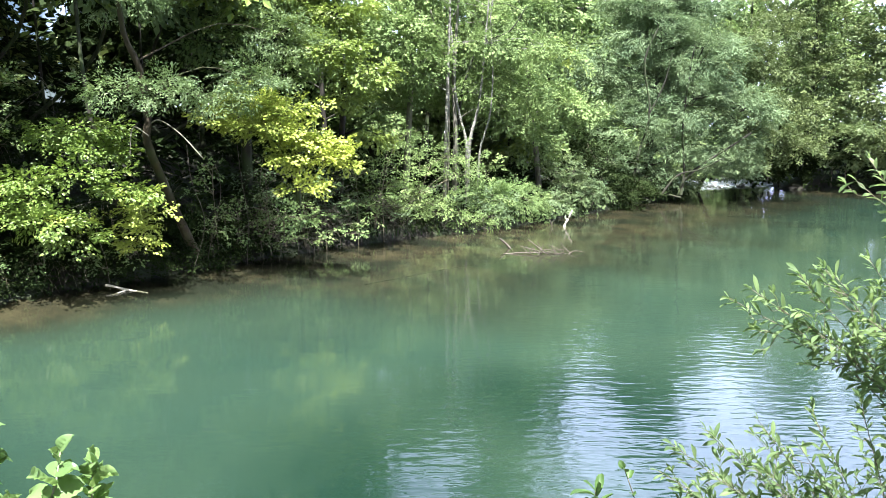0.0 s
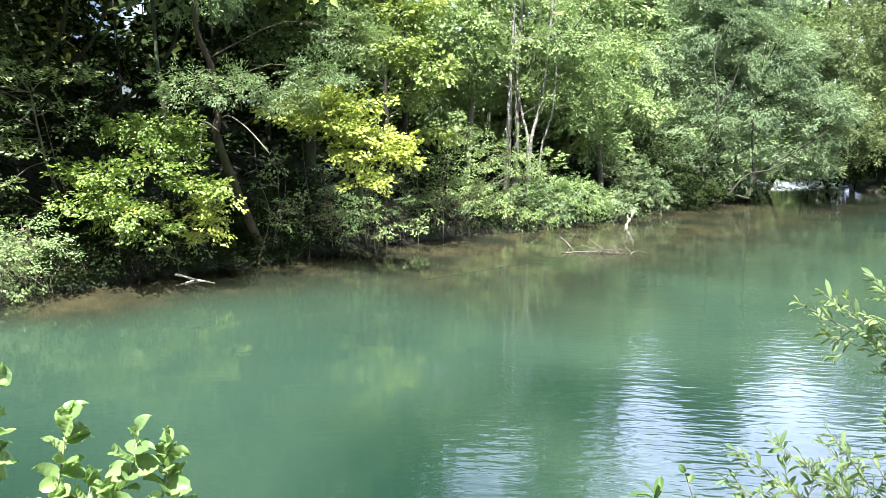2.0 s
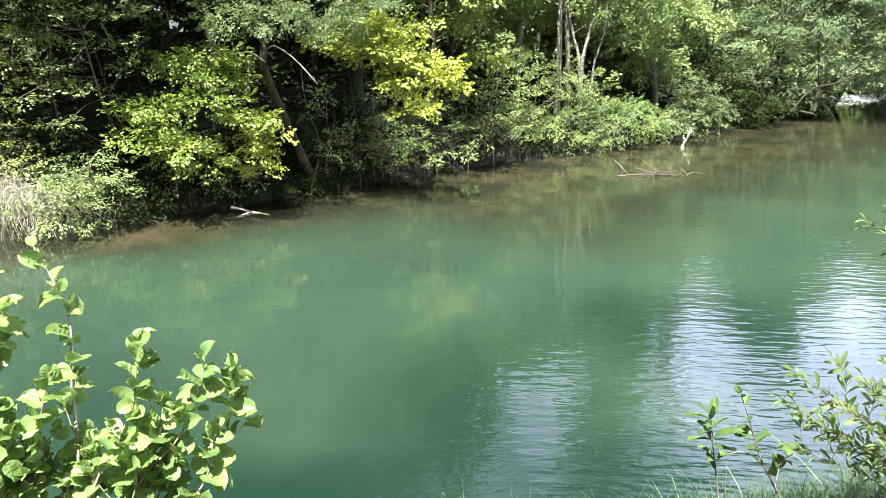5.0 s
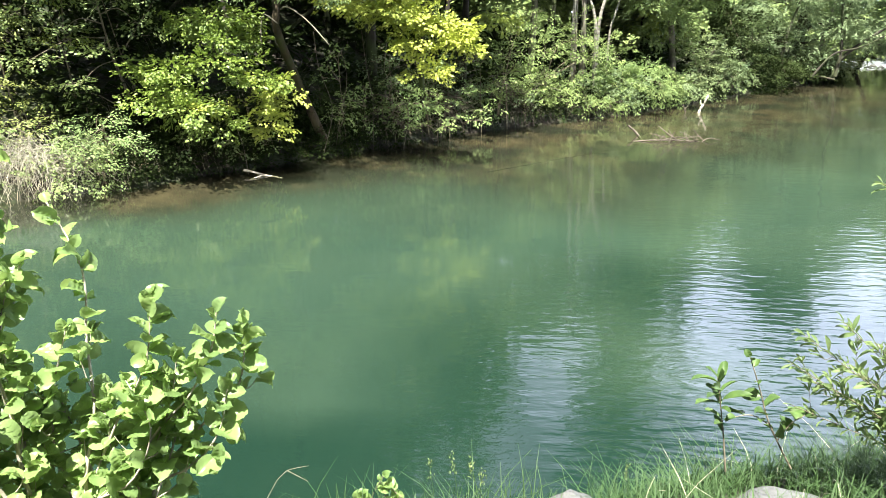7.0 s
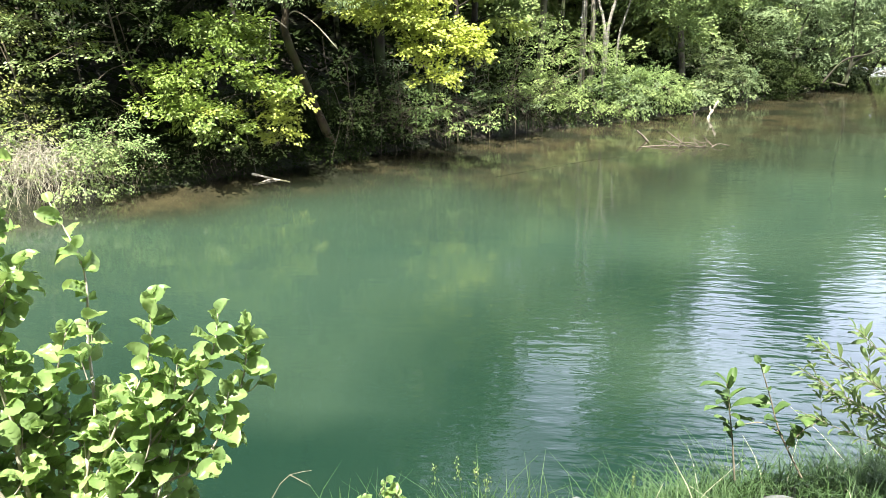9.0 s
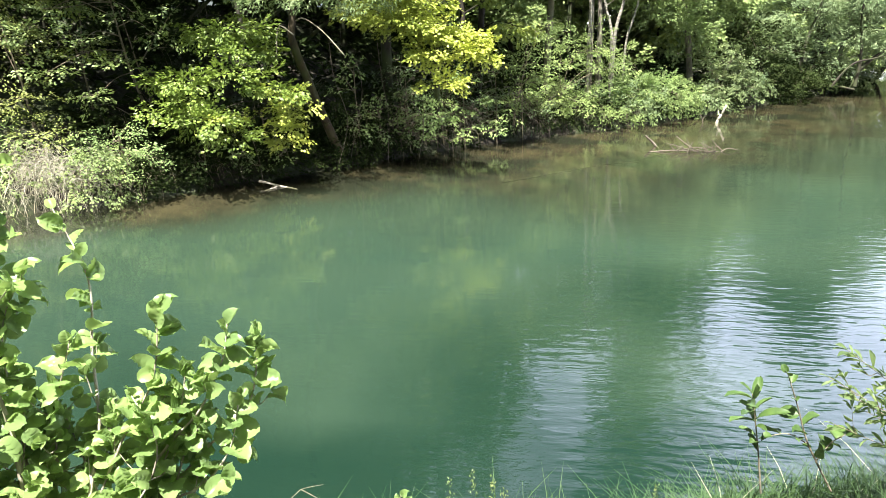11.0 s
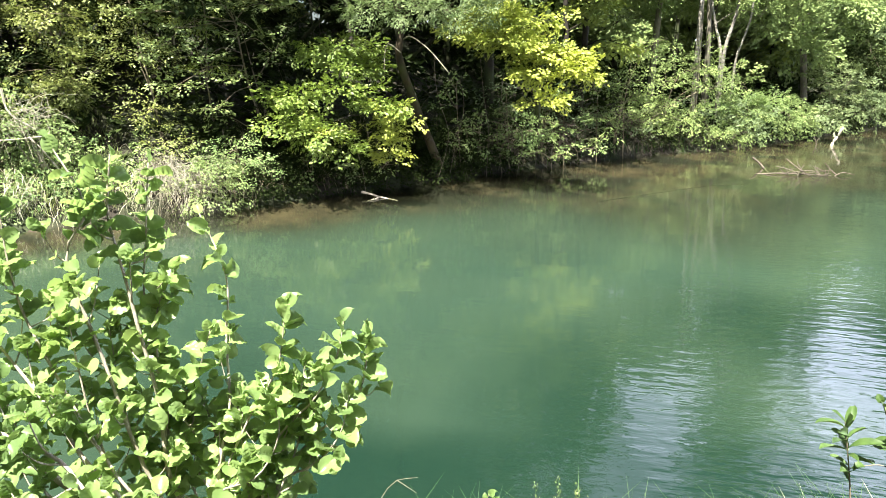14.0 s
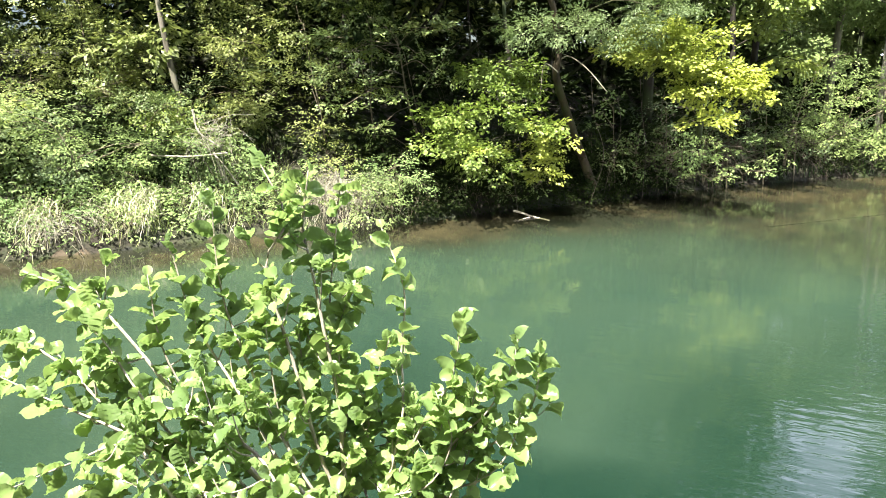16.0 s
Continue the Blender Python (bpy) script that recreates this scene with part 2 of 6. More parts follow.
BARK_DARK = bark_material("dark_mossy_bark", (0.008, 0.006, 0.004), (0.032, 0.027, 0.019), 7, 0.7)
BARK_ASH = bark_material("mossy_ash_bark", (0.014, 0.010, 0.005), (0.055, 0.040, 0.019), 7, 0.5)
BARK_GREY = bark_material("grey_bark", (0.07, 0.06, 0.045), (0.22, 0.20, 0.165), 8, 0.3)
BARK_PALE = bark_material("pale_birch_bark", (0.05, 0.045, 0.035), (0.30, 0.285, 0.25), 5, 0.0, True)
BARK_ALDER = bark_material("grey_brown_alder_bark", (0.15, 0.13, 0.10), (0.40, 0.36, 0.29), 25)
BARK_TWIG = bark_material("brown_twig_bark", (0.06, 0.05, 0.032), (0.20, 0.17, 0.12), 30)
WOOD_DEAD = bark_material("bleached_dead_wood", (0.16, 0.14, 0.11), (0.42, 0.39, 0.33), 10)
STALK_GREY = bark_material("grey_dead_cane", (0.11, 0.104, 0.078), (0.37, 0.355, 0.28), 20)
WOOD_WET = bark_material("weathered_drift_wood", (0.045, 0.038, 0.028), (0.14, 0.12, 0.092), 10)
EARTH, BED, WATER = earth_material(), bed_material(), water_material()


def rock_material():
    m, n, l, bsdf = material("pale_limestone")
    col = ramp_node(n, l, noise_node(n, l, 7, 7, 0.65), [(0.3, (0.05, 0.052, 0.052)), (0.55, (0.10, 0.104, 0.105)), (0.8, (0.155, 0.158, 0.158))])
    moss = ramp_node(n, l, noise_node(n, l, 4, 5, 0.6), [(0.5, (0, 0, 0)), (0.6, (1, 1, 1))])
    l.new(mix_node(n, l, moss, col, (0.06, 0.058, 0.016)), bsdf.inputs["Base Color"])
    bsdf.inputs["Roughness"].default_value = 0.9
    bump = n.new("ShaderNodeBump")
    bump.inputs["Strength"].default_value, bump.inputs["Distance"].default_value = 0.9, 0.03
    l.new(noise_node(n, l, 18, 6), bump.inputs["Height"])
    l.new(bump.outputs[0], bsdf.inputs["Normal"])
    return m


def foam_material():
    m, n, l, bsdf = material("white_water_foam")
    col = ramp_node(n, l, noise_node(n, l, 4.5, 6, 0.7, stretch=(0.5, 1.6, 1)), [(0.45, (0.03, 0.045, 0.045)), (0.58, (0.45, 0.48, 0.53))])
    l.new(col, bsdf.inputs["Base Color"])
    bsdf.inputs["Roughness"].default_value = 0.35
    return m


ROCK, FOAM = rock_material(), foam_material()


# ---- ground, river bed and water ----
# the river's outline: the far bank first, then upstream, then back along the near bank
RIVER = np.array([(-40, -30), (-20, -6), (-14, 3), (-12.3, 6), (-11, 7.4), (-10.3, 8.6), (-9, 10.3), (-7.6, 11.4), (-6.9, 12.6),
                  (-6.2, 13.4), (-5.2, 14.6), (-4.2, 16.2), (-2.7, 18.2), (-1.0, 19.9), (0.3, 21.0), (2.0, 22.7), (3.5, 24.6),
                  (6.0, 28.0), (8.3, 31.3), (11.5, 35.0), (12.8, 38), (13.5, 43), (15, 50), (17, 62), (18, 80), (36, 80), (28, 60),
                  (22, 47), (20, 42.3), (22, 41.5), (24.5, 39), (28, 34), (31, 26), (29, 18), (24, 10), (15, 5), (8, 4), (3, 3.95),
                  (1.3, 3.7), (0.5, 3.42), (0.0, 3.15), (-0.6, 3.0), (-1.5, 2.8), (-3, 2.2), (-8, -3), (-14, -12), (-28, -40)], float)


def river_distance(x, y):
    """Metres to the water's edge, positive on land, negative in the river."""
    x, y = np.asarray(x, float), np.asarray(y, float)
    best, inside = np.full(x.shape, 1e9), np.zeros(x.shape, bool)
    for (ax, ay), (bx, by) in zip(RIVER, np.roll(RIVER, -1, 0)):
        dx, dy = bx - ax, by - ay
        t = np.clip(((x - ax) * dx + (y - ay) * dy) / (dx * dx + dy * dy), 0, 1)
        best = np.minimum(best, np.hypot(x - ax - t * dx, y - ay - t * dy))
        cross = ((ay > y) != (by > y)) & (x < dx * (y - ay) / (dy + 1e-12 * (dy == 0)) + ax)
        inside ^= cross
    return np.where(inside, -best, best)


def edge_distance(x, y, line):
    best = np.full(np.shape(x), 1e9)
    for (ax, ay), (bx, by) in zip(line[:-1], line[1:]):
        dx, dy = bx - ax, by - ay
        t = np.clip(((x - ax) * dx + (y - ay) * dy) / (dx * dx + dy * dy), 0, 1)
        best = np.minimum(best, np.hypot(x - ax - t * dx, y - ay - t * dy))
    return best


def wobble(x, y, f, seed):
    return np.sin(x * f + seed) * np.cos(y * f * 1.13 + seed * 2.1) + 0.5 * np.sin(x * f * 2.3 + y * f * 1.7 + seed * 3.7)


def height(x, y):
    x, y = np.asarray(x, float), np.asarray(y, float)
    d = river_distance(x, y)
    near = y < x + 10
    left = np.clip((-5.5 - x) / 4, 0, 1)
    far_bank = np.interp(d, [0, 0.35, 1.5, 4, 8, 16, 40, 200], [0, 0.35, 0.75, 1.5, 2.2, 2.6, 3.0, 4.0])
    slope = np.interp(d, [0, 0.4, 1.5, 4, 7, 12, 40, 200], [0, 0.4, 0.9, 2.2, 3.4, 4.0, 4.4, 5.0])
    near_bank = np.interp(d, [0, 0.35, 0.8, 2.0, 6, 40, 200], [0, 0.42, 0.62, 0.88, 1.05, 1.3, 2.5])
    land = np.where(near, near_bank, far_bank * (1 - left) + slope * left)
    land = land + np.clip(d, 0, 2) * 0.06 * wobble(x, y, 1.1, 1.0) * np.where(near, 0.35, 1)
    far_d, near_d = edge_distance(x, y, RIVER[:31]), edge_distance(x, y, RIVER[31:])
    bed = np.minimum(np.interp(far_d * np.interp(x, [-9, -5, -1.5, 1.0], [3.7, 2.8, 1.5, 1.1]), [0, 1.0, 4.0, 6.5, 11], [0, 0.10, 0.34, 0.75, 1.9]), np.interp(near_d, [0, 0.4, 2], [0, 1.8, 2.4]))
    bed = bed + np.interp(near_d, [0.2, 1.0, 3.0, 5.5], [0, 1.4, 1.0, 0]) * np.clip((x + 2.5) / 2, 0.35, 1)
    bed = bed * (1 + 0.16 * wobble(x, y, 0.8, 4.0))
    return np.where(d > 0, land, -np.maximum(bed, 0.0))


def gz(x, y):
    return float(height(np.array([x]), np.array([y]))[0])


def raw_mesh(name, verts, faces, mat, smooth=False):
    """A mesh from arrays; faces is an (n, 3) or (n, 4) array."""
    me = bpy.data.meshes.new(name)
    verts, faces = np.asarray(verts, np.float32), np.asarray(faces, np.int32)
    k = faces.shape[1]
    me.vertices.add(len(verts))
    me.vertices.foreach_set("co", verts.ravel())
    me.loops.add(faces.size)
    me.loops.foreach_set("vertex_index", faces.ravel())
    me.polygons.add(len(faces))
    me.polygons.foreach_set("loop_start", np.arange(0, faces.size, k, dtype=np.int32))
    me.update(calc_edges=True)
    me.polygons.foreach_set("use_smooth", np.full(len(faces), smooth))
    me.materials.append(mat)
    return me


def grid_faces(nx, ny):
    i, j = np.meshgrid(np.arange(nx - 1), np.arange(ny - 1), indexing="ij")
    a = (i * ny + j).ravel()
    return np.stack([a, a + ny, a + ny + 1, a + 1], 1)


def axis(fine0, fine1, step, far):
    out = list(np.arange(fine0, fine1, step))
    g, v = step, out[-1]
    while v < far:
        g *= 1.25
        v += g
        out.append(v)
    g, v = step, out[0]
    while v > -far:
        g *= 1.25
        v -= g
        out.insert(0, v)
    return np.array(out)


xs, ys = axis(-16, 16, 0.25, 900), axis(0, 40, 0.25, 900)
X, Y = np.meshgrid(xs, ys, indexing="ij")
Z = height(X, Y)
ground = new("ground", raw_mesh("ground", np.stack([X, Y, Z], -1).reshape(-1, 3), grid_faces(len(xs), len(ys)), EARTH, True))
ground.data.materials.append(BED)
mid = Z.reshape(-1)[grid_faces(len(xs), len(ys))].mean(1)
ground.data.polygons.foreach_set("material_index", (mid < -0.01).astype(np.int32))
tagged(ground, "dark earth river banks with moss and a silty bed", "ground", kind="structure")

wx, wy = np.arange(-45, 45, 0.6), np.arange(-40, 85, 0.6)
WX, WY = np.meshgrid(wx, wy, indexing="ij")
WZ = -height(WX, WY)
steep = (WY < WX + 10) & (edge_distance(WX, WY, RIVER[31:]) < 1.3)   # the near bank drops steeply into the pool
WZ = np.where(steep, np.maximum(WZ, np.where(WX > -2.5, 3.2, 2.4)), WZ)
water = new("water", raw_mesh("water", np.stack([WX, WY, 0 * WX], -1).reshape(-1, 3), grid_faces(len(wx), len(wy)), WATER, True))
deep = water.data.attributes.new("depth", "FLOAT", "POINT")
deep.data.foreach_set("value", np.clip(WZ, 0, 4).astype(np.float32).ravel())
calm = water.data.attributes.new("ruffle", "FLOAT", "POINT")
wind = np.clip((WX - 0.12 * WY + 2.2) / 2.6, 0.16, 1) * np.interp(WY, [5, 7, 12, 20], [1.35, 1.0, 0.62, 0.14])
calm.data.foreach_set("value", wind.astype(np.float32).ravel())
tagged(water, "calm turquoise green river water with light ripples", "water", kind="structure")


# ---- plant builders ----
rng = np.random.default_rng(7)


def part(name, me, parent, label=""):
    ob = new(name, me)
    ob.parent = parent
    ob.matrix_parent_inverse = Matrix.Translation(-parent.location)
    return tagged(ob, label) if label else ob


def thing(name, at, label, category, group="", kind=""):
    ob = new(name)
    ob.location, ob.empty_display_size = at, 0.2
    return tagged(ob, label, category, group, kind)


def unit(v):
    return v / (np.linalg.norm(v, axis=-1, keepdims=True) + 1e-9)


def smooth_path(points, n):
    """n points on a Catmull-Rom curve through the given ones."""
    p = np.asarray(points, float)
    if len(p) == 2:
        return p[0] + (p[1] - p[0]) * np.linspace(0, 1, n)[:, None]
    e = np.vstack([2 * p[0] - p[1], p, 2 * p[-1] - p[-2]])
    t = np.linspace(0, len(p) - 1 - 1e-6, n)
    i, f = t.astype(int), (t % 1)[:, None]
    a, b, c, d = e[i], e[i + 1], e[i + 2], e[i + 3]
    return 0.5 * (2 * b + (c - a) * f + (2 * a - 5 * b + 4 * c - d) * f**2 + (3 * b - a - 3 * c + d) * f**3)


def tube(points, r0, r1, n=10, sides=7, rough=0.08):
    """Verts and quads of a tapered, slightly knotty limb."""
    p = smooth_path(points, n)
    d = unit(np.gradient(p, axis=0))
    ref = np.where(np.abs(d[:, 2:3]) > 0.9, [[1.0, 0, 0]], [[0, 0, 1.0]])
    u = unit(np.cross(d, ref))
    v = np.cross(d, u)
    a = np.linspace(0, 2 * np.pi, sides, endpoint=False)
    r = np.linspace(r0, r1, n)[:, None] * (1 + rough * rng.standard_normal((n, sides)))
    ring = p[:, None] + r[..., None] * (np.cos(a)[None, :, None] * u[:, None] + np.sin(a)[None, :, None] * v[:, None])
    verts = np.vstack([ring.reshape(-1, 3), p[-1:] + d[-1:] * r1])
    i, j = np.meshgrid(np.arange(n - 1), np.arange(sides), indexing="ij")
    k = (j + 1) % sides
    quads = np.stack([i * sides + j, i * sides + k, (i + 1) * sides + k, (i + 1) * sides + j], -1).reshape(-1, 4)
    tip = len(verts) - 1
    j = np.arange(sides)
    cap = np.stack([(n - 1) * sides + j, (n - 1) * sides + (j + 1) % sides, np.full(sides, tip), np.full(sides, tip)], 1)
    return verts, quads, cap[:, :3]


def tube_mesh(name, limbs, mat):
    """One mesh from several tubes (points, r0, r1[, n, sides])."""
    vs, fs, off = [], [], 0
    for limb in limbs:
        v, q, c = tube(*limb)
        vs.append(v)
        fs += [np.vstack([q[:, [0, 1, 2]], q[:, [0, 2, 3]], c]) + off]
        off += len(v)
    return raw_mesh(name, np.vstack(vs), np.vstack(fs), mat, True)


def leaf_cloud(pos, direc, normal, length, ratio, fold=0.12, six=False):
    """Verts and faces of many small leaves: base point, way it points, upper side."""
    n = len(pos)
    direc = unit(direc)
    side = unit(np.cross(direc, normal))
    up = np.cross(side, direc)
    L = np.broadcast_to(np.asarray(length, float), (n,))[:, None]
    W = L * ratio * 0.5
    lift = up * L * fold
    if six:
        v = np.stack([pos, pos + direc * L * 0.28 + side * W * 0.85 + lift, pos + direc * L * 0.66 + side * W * 0.8 + lift,
                      pos + direc * L - lift * 0.6, pos + direc * L * 0.66 - side * W * 0.8 + lift,
                      pos + direc * L * 0.28 - side * W * 0.85 + lift], 1)
        f = np.array([[0, 1, 2, 3], [0, 3, 4, 5]])
        return v.reshape(-1, 3), (np.arange(n)[:, None, None] * 6 + f).reshape(-1, 4)
    v = np.stack([pos, pos + direc * L * 0.45 + side * W + lift, pos + direc * L, pos + direc * L * 0.45 - side * W + lift], 1)
    return v.reshape(-1, 3), (np.arange(n)[:, None] * 4 + np.arange(4)).reshape(-1, 4)


def sprays(lobes, density, per, spread, size, ratio, flat, six=False, hang=0.15, shell=0.45, clumps=False):
    """Leaves in flat fan-like sprays that fill ellipsoid lobes (x, y, z, rx, ry, rz), thickest near the outside."""
    P, D, N, L = [], [], [], []
    for x, y, z, rx, ry, rz in lobes:
        count = max(6, int(density * (rx * ry + rx * rz + ry * rz) * 4))
        q = unit(rng.standard_normal((int(count * 1.55) if clumps else count, 3)))
        rad = rng.random((len(q), 1)) ** shell
        # lumpy outline
        lump = 1 + 0.22 * np.sin(q[:, :1] * 5 + x * 3) * np.cos(q[:, 1:2] * 6 + y * 2) + 0.15 * np.sin(q[:, 2:] * 9 + z * 4)
        c = q * rad * lump * (rx, ry, rz)
        if clumps:
            u = c * (4.6 / rx, 4.6 / ry, 4.6 / max(rz, 0.25)) + rng.uniform(0, 6, 3)
            full = np.sin(u[:, 0] + 0.8 * np.sin(u[:, 2])) * np.sin(u[:, 1] + 0.6 * np.sin(u[:, 0])) + 0.9 * np.sin(u[:, 2] + 0.7 * u[:, 0])
            order = np.argsort(-full)[:count]
            q, c = q[order], c[order]
        out = unit(q * (1, 1, 0.35) + 0.35 * rng.standard_normal((count, 3)))
        out[:, 2] -= hang
        out = unit(out)
        up = unit(np.array([0, 0, 1.0]) * flat + q * (1 - flat) * 0.8 + 0.2 * rng.standard_normal((count, 3)))
        across = unit(np.cross(out, up))
        up = np.cross(across, out)
        m = rng.integers(max(3, int(per * 0.5)), int(per * 1.5) + 1, count)
        k = np.repeat(np.arange(count), m)
        a = rng.random(len(k)) * spread * 1.5
        b = (rng.random(len(k)) * 2 - 1) * spread * (1 - 0.5 * a / (spread * 1.5))
        pos = np.array([x, y, z]) + c[k] + out[k] * a[:, None] + across[k] * b[:, None]
        pos += up[k] * (0.09 * spread * rng.standard_normal(len(k)))[:, None] - np.array([0, 0, 1]) * (a**2 * hang)[:, None]
        d = out[k] + across[k] * (np.sign(b) * (0.4 + 0.7 * rng.random(len(k))))[:, None] + 0.3 * rng.standard_normal((len(k), 3))
        d[:, 2] -= 0.15
        P.append(pos)
        D.append(d)
        N.append(up[k] + 0.22 * rng.standard_normal((len(k), 3)))
        L.append(size * (0.65 + 0.7 * rng.random(len(k))))
    return leaf_cloud(np.vstack(P), np.vstack(D), np.vstack(N), np.concatenate(L), ratio, six=six)


FINE = (1.7, 0.70)   # leaves to a spray, and their size


def tree(name, label, category, trunk, radius, lobes, leaf, bark, size=0.09, ratio=0.6, density=14, per=13, spread=0.28, flat=0.7,
         six=False, hang=0.15, group="", twigs=5, limb_r=0.3, shell=0.45, fine=True):
    """A tree or bush: trunk, a limb into each lobe of the crown, fine twigs and leaves."""
    trunk = [tuple(p) for p in trunk]
    bx, by = trunk[0][:2]
    base = (bx, by, min(gz(bx, by), trunk[0][2]))
    trunk[0] = (bx, by, base[2] - 0.1)
    ob = thing(name, base, label, category, group)
    stem = part("trunk", tube_mesh("trunk", [(trunk, radius, radius * 0.35, 4 + 3 * len(trunk), 8)], bark), ob)
    spine = smooth_path(trunk, 30)
    twig_list = []
    for x, y, z, rx, ry, rz in lobes:
        c = np.array([x, y, z])
        start = spine[np.argmin(np.linalg.norm((spine - c) * (1, 1, 1.4) + (0, 0, 0.5 * rz), axis=1))]
        way = c - start
        dist = np.linalg.norm(way)
        mid = start + way * 0.5 + (0, 0, 0.12 * dist)
        mid += 0.06 * dist * rng.standard_normal(3)
        r = max(0.012, radius * limb_r * min(1, 0.5 + dist / 6))
        if dist > 0.25:
            part("limb", tube_mesh("limb", [([start, mid, c], r, r * 0.35, 7, 5)], bark), stem)
        for _ in range(twigs):
            q = unit(rng.standard_normal(3)) * (rx, ry, rz) * 0.95
            e = c + q
            o = c - way * 0.25 * rng.random()
            twig_list.append(([o, (o + e) / 2 + (0, 0, 0.1 * rz) + 0.08 * rx * rng.standard_normal(3), e], r * 0.38, r * 0.12, 4, 3))
    if twig_list:
        tagged(part("branchwork", tube_mesh("branchwork", twig_list, bark), ob), kind="stuff")
    v, f = sprays(lobes, density, int(per * (FINE[0] if fine else 1)), spread, size * (FINE[1] if fine else 1), ratio, flat, six, hang, shell, fine)
    part("crown", raw_mesh("crown", v, f, leaf), ob)
    return ob


def blades(pos, lean, length, width, segs=3):
    """Grass blades: tapered bent strips."""
    n = len(pos)
    side = unit(np.cross(lean + (0, 0, 1e-3), (0, 0, 1.0)))
    rows = []
    for s in range(segs + 1):
        t = s / segs
        c = pos + np.array([0, 0, 1.0]) * (length * (t - 0.25 * t * t))[:, None] + lean * (length * t * t)[:, None]
        w = (width * (1 - t) ** 0.8 + 0.0006)[:, None] * 0.5
        rows += [c - side * w, c + side * w]
    v = np.stack(rows, 1)
    k = 2 * (segs + 1)
    f = np.array([[2 * s, 2 * s + 1, 2 * s + 3, 2 * s + 2] for s in range(segs)])
    return v.reshape(-1, 3), (np.arange(n)[:, None, None] * k + f).reshape(-1, 4)


# ---- far bank: trees and shrubs ----
tree("lime_tree", "young lime with layered bright green sprays over the water", "tree",
     [(-6.2, 14.0, 0.6), (-6.2, 13.4, 2.0), (-6.5, 13.3, 3.6), (-6.7, 13.6, 7.0), (-6.6, 13.9, 9.5)], 0.055,
     [(-6.95, 12.2, 2.0, 0.9, 0.6, 0.1), (-6.3, 12.5, 2.12, 0.7, 0.5, 0.1), (-5.7, 12.8, 1.8, 0.55, 0.5, 0.12), (-6.8, 11.95, 1.32, 0.7, 0.5, 0.09), (-6.3, 12.2, 1.0, 0.5, 0.4, 0.07),
      (-7.0, 12.1, 1.66, 0.5, 0.4, 0.05), (-6.6, 12.95, 2.85, 0.95, 0.7, 0.12), (-6.2, 13.0, 2.5, 0.8, 0.6, 0.08), (-7.5, 12.3, 1.5, 0.5, 0.5, 0.1)],
     LEAF_LAYER, BARK_DARK, 0.09, 0.75, 21, 17, 0.21, 0.97, True, 0.12, limb_r=0.2, twigs=3)
tree("lime_sapling", "lime sapling with yellow-green leaves hanging over the water", "tree",
     [(-5.9, 14.1, 0.5), (-5.7, 13.5, 1.3), (-5.5, 13.0, 1.75)], 0.03,
     [(-5.5, 12.8, 1.7, 0.42, 0.35, 0.13), (-5.38, 12.9, 1.4, 0.4, 0.35, 0.13), (-5.42, 12.9, 1.1, 0.38, 0.35, 0.14), (-5.5, 12.8, 0.84, 0.3, 0.28, 0.09),
      (-6.3, 12.2, 1.36, 0.4, 0.3, 0.07)],
     LEAF_YELLOW, BARK_DARK, 0.078, 0.75, 30, 16, 0.18, 0.88, True, 0.12, limb_r=0.4, twigs=3)
tree("ash_tree", "leaning ash with a dark forked trunk and grey-green leaves", "tree",
     [(-5.25, 15.1, 0.7), (-5.45, 14.1, 1.75), (-5.43, 13.3, 2.66), (-5.37, 13.27, 3.12), (-5.47, 13.23, 3.97), (-5.7, 13.1, 4.95), (-5.6, 13.2, 8)], 0.10,
     [(-5.7, 12.8, 3.55, 0.6, 0.5, 0.28), (-5.0, 13.1, 3.6, 0.6, 0.5, 0.28), (-4.36, 13.6, 3.5, 0.6, 0.5, 0.3), (-3.7, 14.1, 3.85, 0.6, 0.6, 0.4),
      (-3.4, 15.9, 4.9, 0.7, 0.7, 0.5), (-5.6, 13.2, 5.4, 0.9, 0.8, 0.5), (-5.2, 13.6, 7.0, 1.2, 1.1, 0.8),
      (-6.3, 13.0, 6.6, 1.0, 1.0, 0.6), (-5.4, 13.6, 8.6, 1.3, 1.3, 0.9)],
     LEAF_ASH, BARK_ASH, 0.09, 0.36, 20, 22, 0.24, 0.6, False, 0.2, limb_r=0.16)
tree("maple", "field maple with bright yellow-green spring leaves", "tree",
     [(-3.6, 17.6, 0.7), (-3.3, 16.4, 2.0), (-3.1, 15.6, 3.0), (-2.9, 15.4, 3.4)], 0.07,
     [(-4.3, 14.6, 3.12, 0.6, 0.5, 0.14), (-3.6, 14.6, 2.95, 0.6, 0.5, 0.16), (-3.05, 14.7, 2.78, 0.55, 0.5, 0.2), (-3.0, 14.7, 2.35, 0.4, 0.4, 0.18),
      (-2.1, 15.05, 2.35, 0.42, 0.4, 0.12), (-2.8, 14.75, 1.74, 0.38, 0.35, 0.1),       (-3.9, 14.6, 3.45, 0.6, 0.5, 0.14), (-3.2, 14.7, 3.3, 0.6, 0.5, 0.14), (-2.55, 14.9, 2.62, 0.4, 0.4, 0.12), (-2.15, 15.05, 2.6, 0.3, 0.3, 0.1)],
     LEAF_YELLOW, BARK_DARK, 0.085, 0.85, 28, 18, 0.24, 0.85, True, 0.12)
